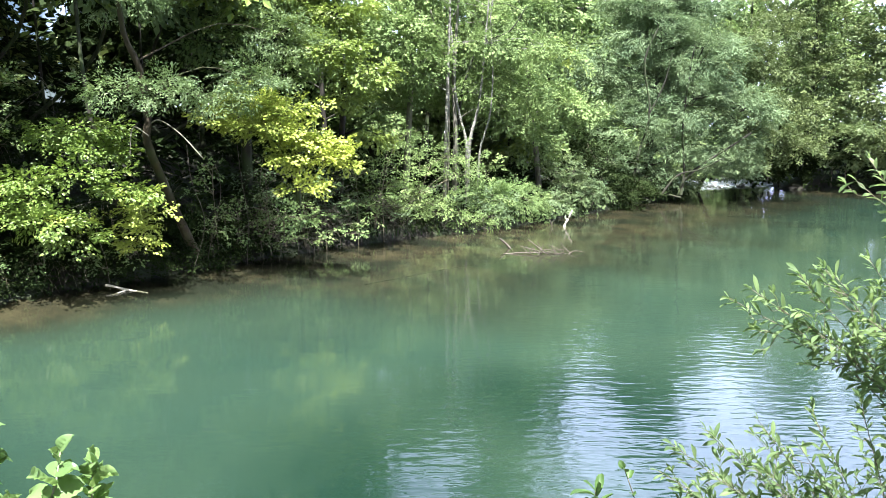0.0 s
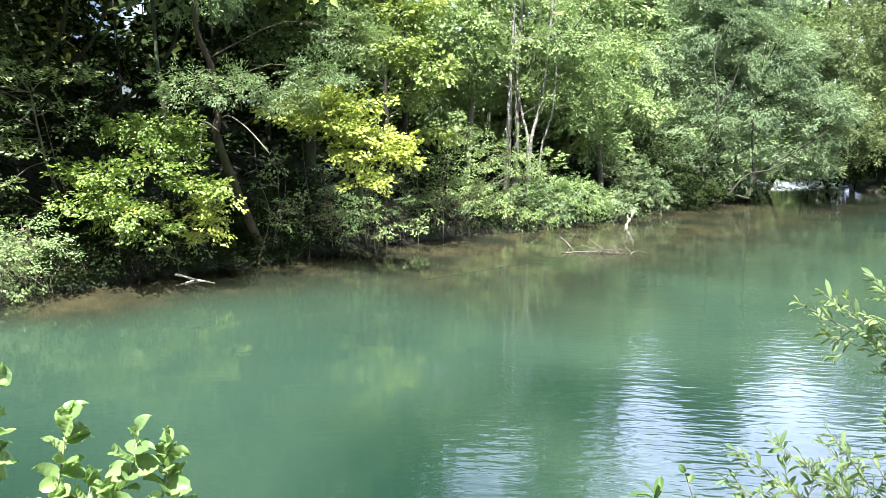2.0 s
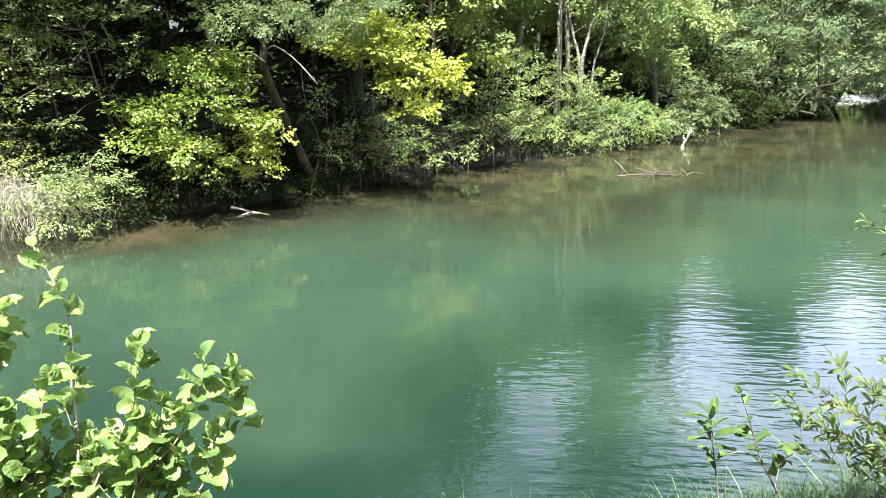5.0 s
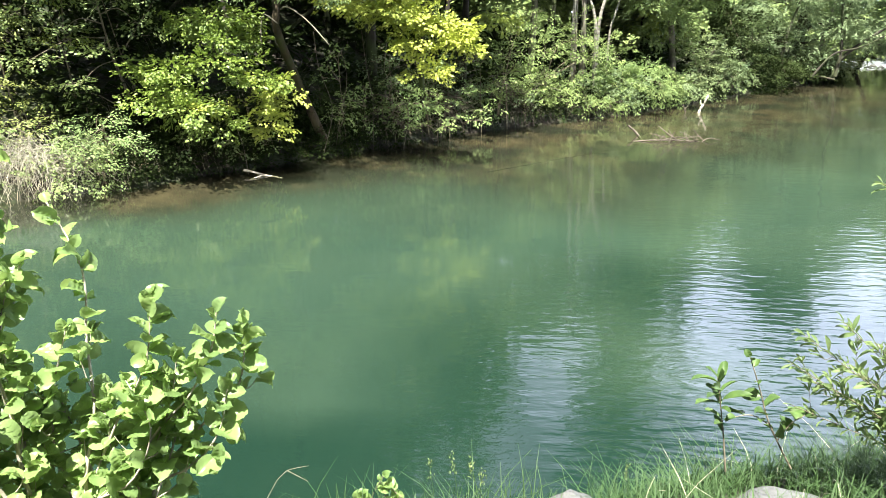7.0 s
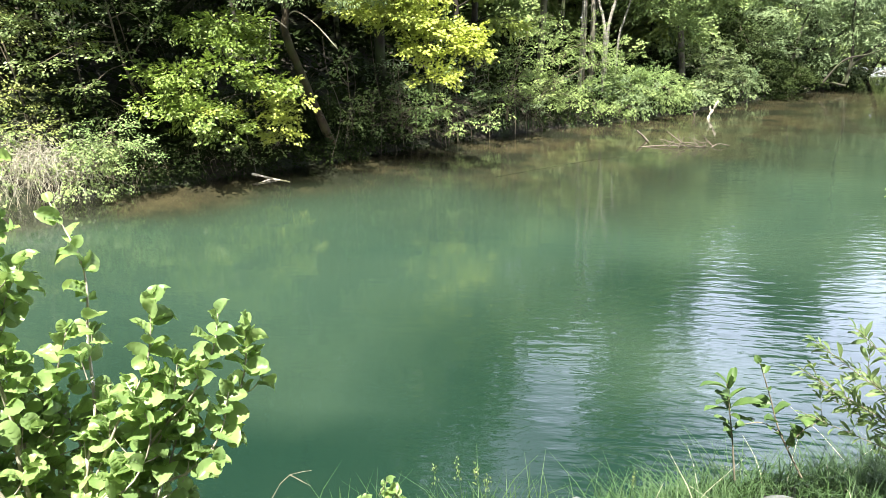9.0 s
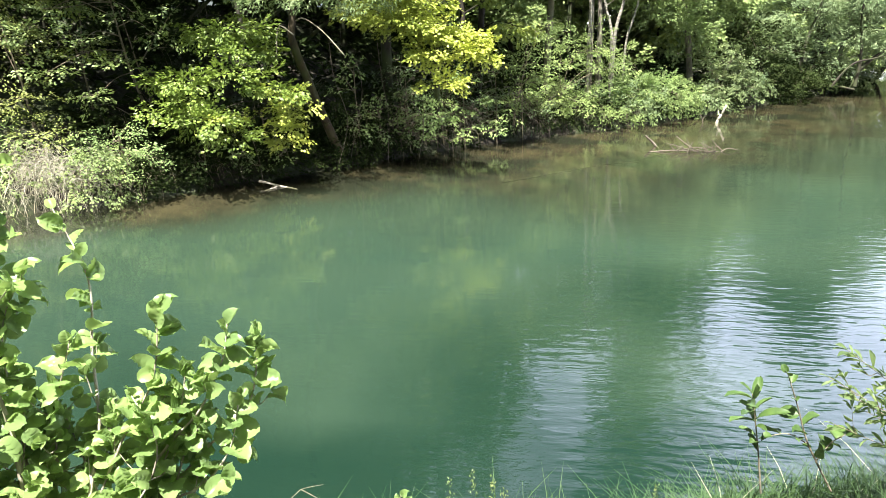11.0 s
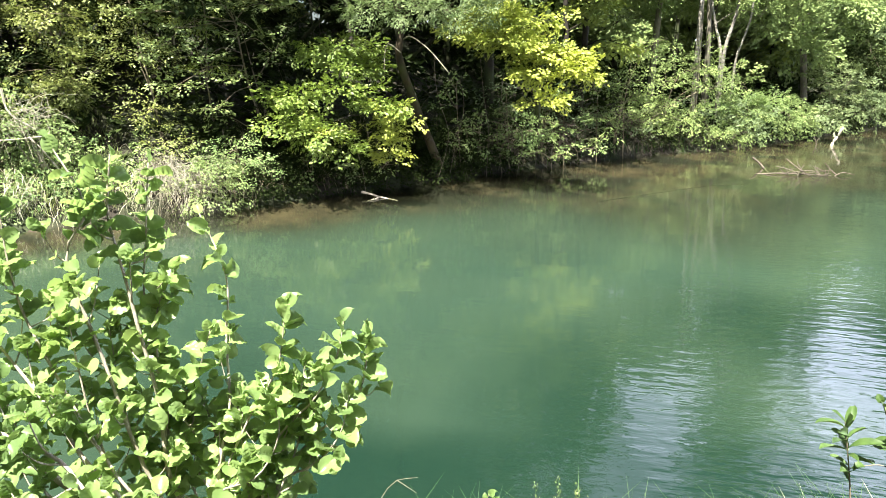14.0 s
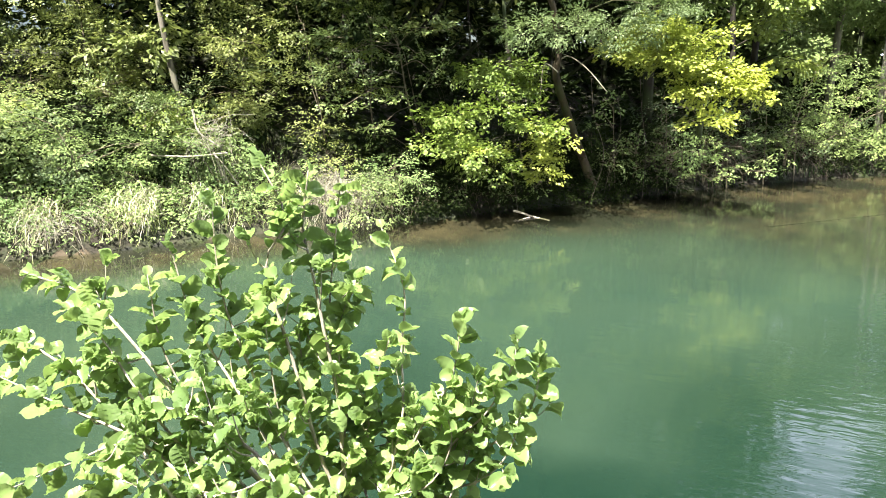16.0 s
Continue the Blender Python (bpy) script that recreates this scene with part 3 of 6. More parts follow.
tree("maple", "maple with fresh light green leaves above the shrubs", "tree",
     [(-2.9, 19.8, 0.8), (-2.6, 18.8, 3.0), (-2.5, 18.2, 5.0), (-3.0, 18.5, 8.0)], 0.1,
     [(-2.6, 17.3, 4.8, 0.65, 0.6, 0.32), (-1.8, 17.4, 4.3, 0.6, 0.6, 0.3), (-2.2, 17.4, 3.75, 0.45, 0.5, 0.22), (-1.62, 18.4, 2.85, 0.5, 0.4, 0.12),
      (-2.7, 18.0, 5.7, 1.0, 0.9, 0.5), (-3.1, 18.4, 6.8, 1.0, 0.9, 0.6), (-3.3, 18.6, 8.0, 1.0, 0.9, 0.7)],
     LEAF_LIME, BARK_DARK, 0.13, 0.8, 18, 14, 0.28, 0.85, True, 0.12)
tree("hornbeam", "hornbeam with mid green leaves in the wood's edge", "tree",
     [(-4.9, 17.9, 0.9), (-4.7, 17.5, 4.0), (-4.5, 17.4, 8.0), (-4.4, 17.6, 12)], 0.15,
     [(-3.95, 17.0, 5.5, 0.8, 0.8, 0.6), (-5.15, 16.7, 4.9, 0.8, 0.7, 0.5), (-4.5, 16.9, 4.1, 0.7, 0.6, 0.4), (-3.6, 17.0, 4.2, 0.6, 0.6, 0.4),
      (-4.3, 17.2, 7.0, 1.3, 1.2, 0.9), (-5.4, 17.4, 8.6, 1.5, 1.4, 1.0), (-3.6, 17.6, 9.2, 1.5, 1.4, 1.0), (-4.6, 17.6, 11.4, 1.7, 1.6, 1.2)],
     LEAF_FRESH, BARK_DARK, 0.13, 0.6, 12, 14, 0.3, 0.55)
tree("poplar", "poplar with pale fresh leaves on a grey stem", "tree",
     [(-1.2, 22.6, 1.0), (-1.0, 22.3, 4.0), (-0.9, 22.4, 6.0), (-0.8, 22.6, 7.2)], 0.11,
     [(-1.3, 21.0, 5.6, 1.0, 0.8, 0.8), (-0.55, 21.4, 5.0, 0.8, 0.7, 0.7), (-1.5, 21.6, 6.4, 1.0, 0.9, 0.6),
      (-0.6, 22.0, 6.9, 0.8, 0.8, 0.6), (-2.0, 21.5, 4.4, 0.7, 0.6, 0.5)],
     LEAF_FRESH, BARK_GREY, 0.14, 0.65, 15, 13, 0.3, 0.35)
# clump of pale stems
STEMS = [
    ((0.06, 22.2), [(0.09, 21.8, 2.87), (0.16, 21.8, 4.86), (0.22, 21.8, 6.79), (0.27, 21.8, 7.4)], 0.062, BARK_PALE),
    ((0.35, 22.6), [(0.38, 22.2, 2.88), (0.33, 22.2, 4.4), (0.4, 22.2, 5.89), (0.51, 22.2, 7.4)], 0.085, BARK_GREY),
    ((0.69, 22.4), [(0.72, 22.0, 2.5), (0.55, 22.0, 3.3), (0.38, 22.0, 4.13), (0.29, 22.0, 5.54), (0.11, 22.0, 7.4)], 0.05, BARK_PALE),
    ((0.78, 22.8), [(0.81, 22.4, 2.5), (0.98, 22.4, 3.31), (1.13, 22.4, 3.99), (1.26, 22.4, 5.42), (1.43, 22.4, 7.4)], 0.06, BARK_PALE),
    ((1.10, 22.9), [(1.13, 22.5, 2.27), (1.3, 22.5, 2.97), (1.47, 22.5, 3.65), (1.53, 22.5, 4.93), (1.45, 22.5, 6.43), (1.64, 22.5, 7.4)], 0.035, BARK_PALE),
    ((0.13, 22.2), [(0.16, 21.9, 3.54), (0.11, 21.9, 5.03), (-0.21, 21.9, 6.01), (-0.47, 21.9, 6.81), (-0.8, 21.9, 7.4)], 0.05, BARK_GREY),
    ((0.46, 23.0), [(0.49, 22.6, 3.58), (0.94, 22.6, 5.28), (1.35, 22.6, 5.75), (2.04, 22.6, 6.03), (2.55, 22.6, 6.75)], 0.05, BARK_DARK)]
for (bx, by), rest, r, bark in STEMS:
    tx, ty, tz = rest[-1]
    tz = min(tz, 6.9)
    tree("birch", "slender birch with a pale grey stem among shrubs" if bark is BARK_PALE else "slim dark stem leaning out of the birch clump", "tree", [(bx, by, 0.8), *rest], r,
         [(tx + rng.normal(0, 0.6), ty + rng.uniform(1.3, 2.1), tz - k * 0.9 + rng.normal(0, 0.3), 0.8, 0.6, 0.5) for k in range(6) if tz - k * 0.9 > 3.9]
         + [(tx + side * rng.uniform(1.2, 1.7), ty + 0.2, tz - k * 1.3, 0.5, 0.5, 0.4) for k, side in ((0, -1), (1, 1), (2, -1)) if tz > 6],
         LEAF_FRESH, bark, 0.13, 0.6, 11, 12, 0.3, 0.35, group="birch clump", limb_r=0.22)

tree("willow_bush", "bright green willow bush and nettles on the bank", "bush",
     [(1.2, 23.4, 0.5), (1.5, 23.2, 1.2)], 0.05,
     [(0.8, 22.5, 0.7, 0.8, 0.5, 0.5), (1.6, 23.0, 1.0, 0.7, 0.5, 0.6), (2.2, 23.4, 0.95, 0.7, 0.5, 0.65), (2.9, 24.1, 0.65, 0.7, 0.5, 0.55), (3.4, 24.6, 0.4, 0.5, 0.4, 0.4)],
     LEAF_COOL, BARK_TWIG, 0.105, 0.4, 32, 14, 0.18, 0.35, False, 0.1)
tree("maple", "light green maple leaning over the bank", "tree",
     [(3.6, 26.6, 0.8), (3.3, 26.2, 3.0), (2.9, 26.4, 6.0), (2.3, 26.6, 10.5)], 0.11,
     [(2.9, 25.3, 3.7, 0.9, 0.7, 0.7), (3.0, 26.6, 4.7, 1.4, 1.2, 0.9), (4.6, 27.4, 4.0, 1.2, 1.1, 0.9), (2.2, 26.0, 5.0, 1.0, 0.9, 0.8),
      (3.3, 25.6, 2.6, 0.7, 0.5, 0.6), (2.0, 26.6, 7.8, 1.0, 1.0, 0.9), (2.6, 26.8, 9.6, 1.0, 1.0, 1.0), (3.0, 26.8, 7.4, 0.9, 1.0, 1.0), (1.8, 26.4, 11.2, 1.1, 1.0, 1.0)],
     LEAF_FRESH, BARK_GREY, 0.15, 0.7, 14, 13, 0.32, 0.4)
willow = tree("crack_willow", "big grey-green willow spreading low over the river", "tree",
     [(9.4, 34.4, 0.5), (9.6, 34.0, 2.2), (10.0, 34.0, 4.5), (10.2, 34.2, 7.5)], 0.2,
     [(7.0, 34.0, 6.0, 1.7, 1.3, 1.5), (9.4, 33.6, 7.8, 1.9, 1.5, 1.5), (11.8, 33.2, 6.3, 1.8, 1.5, 1.5), (14.0, 33.6, 4.2, 1.4, 1.3, 1.3),
      (13.4, 33.6, 2.3, 1.3, 1.1, 0.8), (8.6, 33.0, 3.4, 1.7, 1.2, 1.4), (10.9, 33.4, 2.3, 1.5, 1.1, 0.9), (11.4, 33.2, 4.4, 1.6, 1.3, 1.2),
      (9.6, 33.8, 5.4, 1.7, 1.3, 1.3), (7.4, 32.6, 1.7, 1.2, 0.9, 0.9), (9.4, 33.2, 1.2, 1.2, 0.7, 0.6), (12.2, 34.2, 7.0, 1.4, 1.2, 0.9), (10.0, 34.3, 10.0, 1.5, 1.3, 1.2), (10.4, 34.4, 11.8, 1.1, 1.1, 1.0), (14.6, 36.0, 1.5, 1.1, 0.8, 0.4), (8.5, 34.2, 9.4, 1.3, 1.2, 1.0), (11.9, 34.4, 9.0, 1.3, 1.2, 1.0)],
     LEAF_GREY, BARK_DARK, 0.165, 0.42, 15, 15, 0.36, 0.4, False, 0.25, twigs=9)
for pts, r0, r1 in (
        ([(10.7, 32.6, 0.21), (10.97, 32.6, 1.03), (11.78, 32.6, 1.74), (12.89, 32.6, 2.45), (13.87, 32.6, 3.12)], 0.09, 0.03),
        ([(10.73, 32.3, 0.23), (9.7, 32.3, 0.44), (8.68, 32.3, 0.36), (8.05, 32.3, 0.18)], 0.04, 0.02),
        ([(8.52, 32.2, 0.62), (8.67, 32.2, 2.01), (9.15, 32.2, 3.99), (8.84, 32.2, 6.18), (9.37, 32.2, 7.61)], 0.07, 0.025),
        ([(9.1, 32.2, 3.87), (9.72, 32.2, 5.21), (10.04, 32.2, 6.54)], 0.035, 0.015),
        ([(10.75, 32.4, 0.35), (10.86, 32.4, 1.49), (10.71, 32.4, 3.0), (10.82, 32.4, 4.98), (11.07, 32.4, 6.92)], 0.07, 0.025),
        ([(9.77, 32.1, 0.37), (10.49, 32.1, 1.25), (11.48, 32.1, 1.5), (12.47, 32.1, 2.0)], 0.045, 0.02)):
    part("limb", tube_mesh("limb", [(pts, r0, r1, 14, 7)], BARK_DARK), willow)
# mostly hidden willow, added to keep sky out of the water's reflection
tree("crack_willow", "added willow hidden behind the spreading one to block sky", "tree",
     [(11.0, 38.4, 1.0), (10.9, 38.0, 6.0), (11.0, 38.0, 11.5)], 0.2,
     [(11.0 + dx, 37.4, z, 1.25, 1.2, 1.1) for dx, z in ((-0.7, 5.5), (0.7, 6.2), (-0.7, 7.6), (0.7, 8.4), (-0.6, 9.8), (0.6, 10.4), (0, 11.6))],
     LEAF_GREY, BARK_DARK, 0.3, 0.55, 8, 12, 0.42, 0.4, False, 0.25, twigs=3, fine=False)
tree("maple", "yellowish green maple beside the weir", "tree",
     [(12.4, 40.5, 0.7), (12.6, 39.6, 3.0), (13.0, 39.0, 6.0)], 0.14,
     [(14.6, 37.0, 7.0, 1.4, 1.2, 1.3), (14.9, 37.4, 5.0, 1.2, 1.1, 1.1), (13.4, 38.0, 7.0, 1.5, 1.3, 1.0), (15.3, 37.6, 3.2, 0.9, 0.9, 0.7)],
     LEAF_BEND, BARK_GREY, 0.22, 0.6, 9, 12, 0.36, 0.55)
for bx, by, lobes, leaf in (
        (22.5, 44.5, [(21.5, 42.9, 8.9, 2.2, 1.8, 1.8), (20.6, 42.5, 11.5, 2.4, 2, 2), (20.9, 41.2, 4.4, 1.9, 1.4, 0.8), (22.5, 43, 13.5, 2.4, 2, 2), (21.2, 41.0, 3.0, 1.3, 1.2, 0.5), (22.0, 42, 6.4, 1.8, 1.5, 1.2)], LEAF_BEND),
        (26.2, 42.5, [(24.6, 41.2, 8.0, 2.2, 1.8, 1.6), (24.0, 40.2, 5.4, 1.8, 1.4, 0.9), (25.6, 41, 12, 2.6, 2, 2), (23.4, 38.6, 3.2, 1.7, 1.2, 0.8), (24.6, 38.4, 1.9, 1.5, 1.1, 0.6), (23.2, 39.6, 2.1, 1.2, 0.9, 0.4), (26.6, 42.0, 9.8, 1.8, 1.5, 1.2), (26.2, 41.6, 7.0, 1.7, 1.5, 0.9), (25.6, 41.4, 4.6, 1.6, 1.4, 0.7), (27.5, 42.0, 12.0, 1.8, 1.5, 1.2)], LEAF_BEND)):
    tree("alder_tree", "tall alder with drooping olive green branches at the bend", "tree", [(bx, by, 0.8), (bx - 0.3, by - 0.6, 5), (bx - 0.4, by - 0.8, 12)],
         0.22, lobes, leaf, BARK_DARK, 0.22, 0.6, 6.0, 12, 0.42, 0.85, False, 0.2)

# shrubs along the bank, from the sunny left slope to the shaded middle
SHRUBS = [
    ("bramble bush with pale leaves above the water's edge", LEAF_COOL, 0.075, (-8.2, 11.8), [(-8.0, 11.2, 1.05, 0.5, 0.4, 0.4), (-7.6, 11.35, 0.8, 0.48, 0.4, 0.4), (-8.3, 11.1, 0.75, 0.45, 0.35, 0.35), (-7.9, 11.1, 0.5, 0.4, 0.3, 0.25)]),
    ("tall hazel shrub with bright leaves in the sun", LEAF_LIME, 0.10, (-9.7, 13.2), [(-9.3, 12.3, 3.5, 0.55, 0.5, 0.3), (-9.0, 12.2, 2.6, 0.45, 0.4, 0.2), (-9.6, 12.4, 4.4, 0.7, 0.6, 0.4)]),
    ("sunlit hazel shrub on the slope", LEAF_OLIVE, 0.085, (-10.3, 12.2), [(-9.8, 11.3, 1.8, 0.5, 0.5, 0.35), (-10.2, 11.6, 2.9, 0.9, 0.7, 0.8), (-10.4, 11.8, 4.0, 0.9, 0.8, 0.7), (-9.3, 11.2, 1.1, 0.5, 0.5, 0.45)]),
    ("olive green dogwood shrub on the slope", LEAF_OLIVE, 0.085, (-12.6, 12.3), [(-12.3, 11.6, 3.9, 1.0, 0.9, 0.8), (-11.6, 11.0, 2.6, 0.9, 0.8, 0.7), (-11.2, 10.6, 3.6, 0.8, 0.7, 0.7), (-12.0, 11.6, 5.2, 1.1, 1.0, 0.8)]),
    ("yellowing shrub in front of the dark wood", LEAF_OLIVE, 0.09, (-14.8, 9.8), [(-14.2, 9.3, 3.6, 1.0, 0.9, 0.9), (-13.4, 9.6, 2.9, 0.9, 0.8, 0.6), (-14.6, 9.2, 5.0, 1.1, 1.0, 0.9), (-14.9, 8.4, 2.9, 0.9, 0.9, 0.8)]),
    ("low sunny dogwood shrub on the slope", LEAF_FRESH, 0.08, (-12.8, 8.0), [(-12.5, 7.5, 1.9, 0.8, 0.7, 0.6), (-11.7, 8.6, 1.7, 0.8, 0.7, 0.5), (-13.2, 7.0, 2.4, 0.8, 0.8, 0.6), (-11.0, 9.6, 1.6, 0.7, 0.6, 0.5)]),
    # the next three shrubs have the shade under the trees in their leaf colour
    ("ivy-covered shrub, its leaves coloured dark for the wood's shade", LEAF_SHADE_TONE, 0.09, (-9.0, 14.4), [(-9.3, 13.6, 3.7, 0.8, 0.7, 0.9), (-8.2, 13.6, 2.6, 0.7, 0.6, 0.8), (-8.6, 13.4, 1.5, 0.7, 0.6, 0.6), (-7.8, 14.6, 3.8, 0.8, 0.7, 0.9)]),
    ("shaded elder shrub under the lime", LEAF_SHADE_TONE, 0.085, (-6.6, 14.4), [(-6.6, 13.9, 1.3, 0.8, 0.5, 0.6), (-5.6, 14.9, 1.4, 0.7, 0.5, 0.6), (-7.2, 13.2, 0.7, 0.5, 0.4, 0.35)]),
    ("shaded shrub beneath the yellow maple", LEAF_SHADE_TONE, 0.09, (-4.2, 17.4), [(-4.3, 16.7, 1.4, 0.7, 0.5, 0.7), (-3.4, 17.6, 1.6, 0.7, 0.5, 0.7), (-4.8, 15.9, 0.9, 0.5, 0.4, 0.5), (-3.0, 18.2, 2.2, 0.8, 0.5, 0.6)]),
    ("fern-green willow shrub leaning from the shaded bank", LEAF_COOL, 0.095, (-3.9, 17.3), [(-3.65, 16.6, 0.95, 0.5, 0.35, 0.26), (-3.3, 16.75, 0.85, 0.42, 0.3, 0.24), (-3.95, 16.5, 0.65, 0.3, 0.3, 0.2), (-4.65, 15.75, 0.6, 0.22, 0.2, 0.25)]),
    ("small light green shrub on the shaded bank", LEAF_COOL, 0.09, (-2.6, 19.3), [(-2.3, 18.55, 1.2, 0.32, 0.25, 0.2), (-2.1, 18.7, 0.6, 0.3, 0.25, 0.25)]),
    ("thin sunlit elder sprouts over the shaded bank", LEAF_FRESH, 0.085, (-5.0, 16.6), [(-5.0, 15.8, 0.9, 0.25, 0.25, 0.2), (-5.2, 15.5, 0.5, 0.25, 0.2, 0.16), (-4.7, 16.0, 0.35, 0.3, 0.2, 0.15)]),
    ("loose shrub with dull green leaves under the maple", LEAF_GREY, 0.09, (-3.6, 18.4), [(-3.2, 17.6, 1.7, 0.35, 0.3, 0.22), (-3.9, 17.2, 1.5, 0.4, 0.3, 0.25), (-2.5, 18.3, 1.8, 0.4, 0.3, 0.22), (-4.4, 16.8, 1.9, 0.4, 0.3, 0.25)]),
    ("dense dogwood shrub with mid green leaves", LEAF_FRESH, 0.095, (-1.9, 19.6), [(-1.55, 18.95, 2.0, 0.7, 0.5, 0.5), (-2.0, 18.2, 1.1, 0.6, 0.4, 0.5), (-1.2, 19.6, 2.7, 0.7, 0.5, 0.6)]),
    ("dense shrub with blue-green leaves on the bank", LEAF_FRESH, 0.10, (-0.6, 21.2), [(-0.7, 20.6, 1.9, 0.7, 0.5, 0.6), (-1.0, 20.0, 0.95, 0.6, 0.4, 0.5), (0.2, 21.4, 2.3, 0.7, 0.5, 0.6), (0.0, 21.0, 1.0, 0.6, 0.4, 0.5), (0.55, 21.7, 1.75, 0.6, 0.45, 0.5), (1.2, 22.3, 1.85, 0.6, 0.45, 0.45)]),
    ("dark shrub beside the willow bush", LEAF_MID, 0.12, (4.6, 27.0), [(4.0, 25.8, 0.9, 0.7, 0.5, 0.6), (4.8, 26.8, 1.4, 0.8, 0.6, 0.8), (5.6, 27.8, 1.0, 0.8, 0.6, 0.7), (4.0, 26.2, 2.0, 0.7, 0.6, 0.6)]),
    # this one too gets its shade from the leaf colour
    ("overhanging shrub, its leaves coloured dark for the bank's shade", LEAF_SHADE_TONE, 0.15, (6.8, 30.4), [(6.4, 29.2, 1.1, 0.9, 0.7, 0.7), (7.2, 30.4, 1.9, 1.0, 0.8, 1.0), (5.8, 29.0, 2.6, 1.0, 0.8, 0.9), (8.0, 31.8, 0.9, 0.9, 0.6, 0.5)]),
]
for label, leaf, size, (bx, by), lobes in SHRUBS:
    tree("shrub", label, "shrub", [(bx, by, 0.9), ((bx + lobes[0][0]) / 2, (by + lobes[0][1]) / 2, gz(bx, by) + 0.7)], 0.04, lobes, leaf, BARK_TWIG,
         size * 0.9, 0.6, 14, 12, 0.2, 0.82, False, 0.12, group="bank shrubs", limb_r=0.5)

tree("hazel", "hazel with thin sunlit sprays in front of the dark wood", "tree",
     [(-8.7, 13.6, 1.2), (-8.6, 12.9, 2.2), (-8.4, 12.3, 3.4)], 0.035,
     [(-8.9, 11.7, 3.3, 0.45, 0.35, 0.12), (-8.3, 11.85, 3.65, 0.45, 0.35, 0.12), (-7.8, 12.0, 3.2, 0.45, 0.35, 0.1), (-8.7, 11.7, 2.7, 0.4, 0.35, 0.1),
      (-7.4, 12.1, 3.65, 0.4, 0.35, 0.12), (-8.1, 11.9, 2.35, 0.4, 0.3, 0.08), (-8.8, 11.8, 3.95, 0.35, 0.3, 0.1), (-7.5, 12.1, 2.8, 0.35, 0.3, 0.08),
      (-9.35, 11.3, 2.95, 0.45, 0.35, 0.1), (-9.1, 11.3, 2.25, 0.45, 0.35, 0.1), (-8.4, 11.5, 1.8, 0.4, 0.3, 0.1), (-9.5, 11.4, 3.6, 0.5, 0.35, 0.12)],
     LEAF_BRAMBLE, BARK_TWIG, 0.09, 0.7, 15, 14, 0.2, 0.9, False, 0.12, limb_r=0.4, twigs=3)

# a ragged fringe of bushes right at the water
FAR_EDGE = RIVER[1:20]
seg = np.linalg.norm(np.diff(FAR_EDGE, axis=0), axis=1)
run = np.concatenate([[0], np.cumsum(seg)])


def along(s, off):
    """The place s metres along the far bank and off metres inland."""
    px, py = np.interp(s, run, FAR_EDGE[:, 0]), np.interp(s, run, FAR_EDGE[:, 1])
    qx, qy = np.interp(s + 0.5, run, FAR_EDGE[:, 0]), np.interp(s + 0.5, run, FAR_EDGE[:, 1])
    nx, ny = unit(np.array([-(qy - py), qx - px]))
    return px + nx * off, py + ny * off


s = 20.0
while s < run[-1]:
    x, y = along(s, rng.uniform(0.05, 0.7))
    far = math.hypot(x, y)
    r = rng.uniform(0.3, 0.55) * (1 + far / 60)
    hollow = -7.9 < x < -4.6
    straw = -10.0 < x < -8.7
    r *= 0.55 if straw else 1
    if -4.6 <= x < 0.2:
        x, y = along(s, rng.uniform(0.45, 1.2))
        r *= 0.85
    if hollow:
        x, y = along(s, rng.uniform(1.1, 1.9))
        r *= 0.7
    g = gz(x, y)
    lobes = [(x + rng.normal(0, 0.35), y + rng.normal(-0.1, 0.3), g + rng.uniform(0.0, 0.75), r * rng.uniform(0.7, 1.2), r * rng.uniform(0.6, 1.0), r * rng.uniform(0.5, 0.9)) for _ in range(3)]
    leaf = (LEAF_BRAMBLE, LEAF_COOL, LEAF_BRAMBLE)[int(rng.integers(3))] if x < -7.2 else (LEAF_MID, LEAF_FRESH, LEAF_SHADE_TONE, LEAF_FRESH, LEAF_GREY)[int(rng.integers(5))]
    # in the hollow and beyond x = 6 the leaf colour supplies the shade
    leaf = LEAF_SHADE_TONE if hollow or x > 6.0 else leaf
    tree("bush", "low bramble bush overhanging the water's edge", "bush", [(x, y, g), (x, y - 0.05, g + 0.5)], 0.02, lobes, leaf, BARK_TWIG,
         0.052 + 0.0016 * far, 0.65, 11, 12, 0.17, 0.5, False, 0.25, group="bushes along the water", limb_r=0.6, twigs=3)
    s += rng.uniform(0.5, 1.0)
# every second bush here has the alders' shade in its leaf colour
for k in range(16):
    x, y = 22.4 + 0.68 * k + rng.normal(0, 0.4), 42.6 - 0.58 * k + rng.normal(0, 0.6)
    g = gz(x, y)
    tree("bush", "dark bush under the alders at the bend", "bush", [(x, y, g), (x, y, g + 1.0)], 0.04,
         [(x + rng.normal(0, 0.7), y + rng.normal(-0.3, 0.6), g + rng.uniform(0.2, 2.4), 1.1, 0.9, 0.7) for _ in range(4)],
         (LEAF_SHADE_TONE, LEAF_MID)[k % 2], BARK_TWIG, 0.22, 0.6, 4, 11, 0.3, 0.6, False, 0.2, group="bushes at the bend", fine=False)

tree("bush", "dark bush round the foot of the spreading willow", "bush", [(11.2, 36.4, 0.5), (11.4, 36.0, 1.2)], 0.05,
     [(10.6, 34.4, 0.6, 0.9, 0.6, 0.5), (11.7, 35.4, 0.6, 0.8, 0.6, 0.5), (12.4, 36.6, 0.8, 0.8, 0.7, 0.6), (12.8, 37.8, 0.6, 0.6, 0.6, 0.5)],
     LEAF_MID, BARK_TWIG, 0.15, 0.6, 12, 12, 0.24, 0.5, False, 0.2)

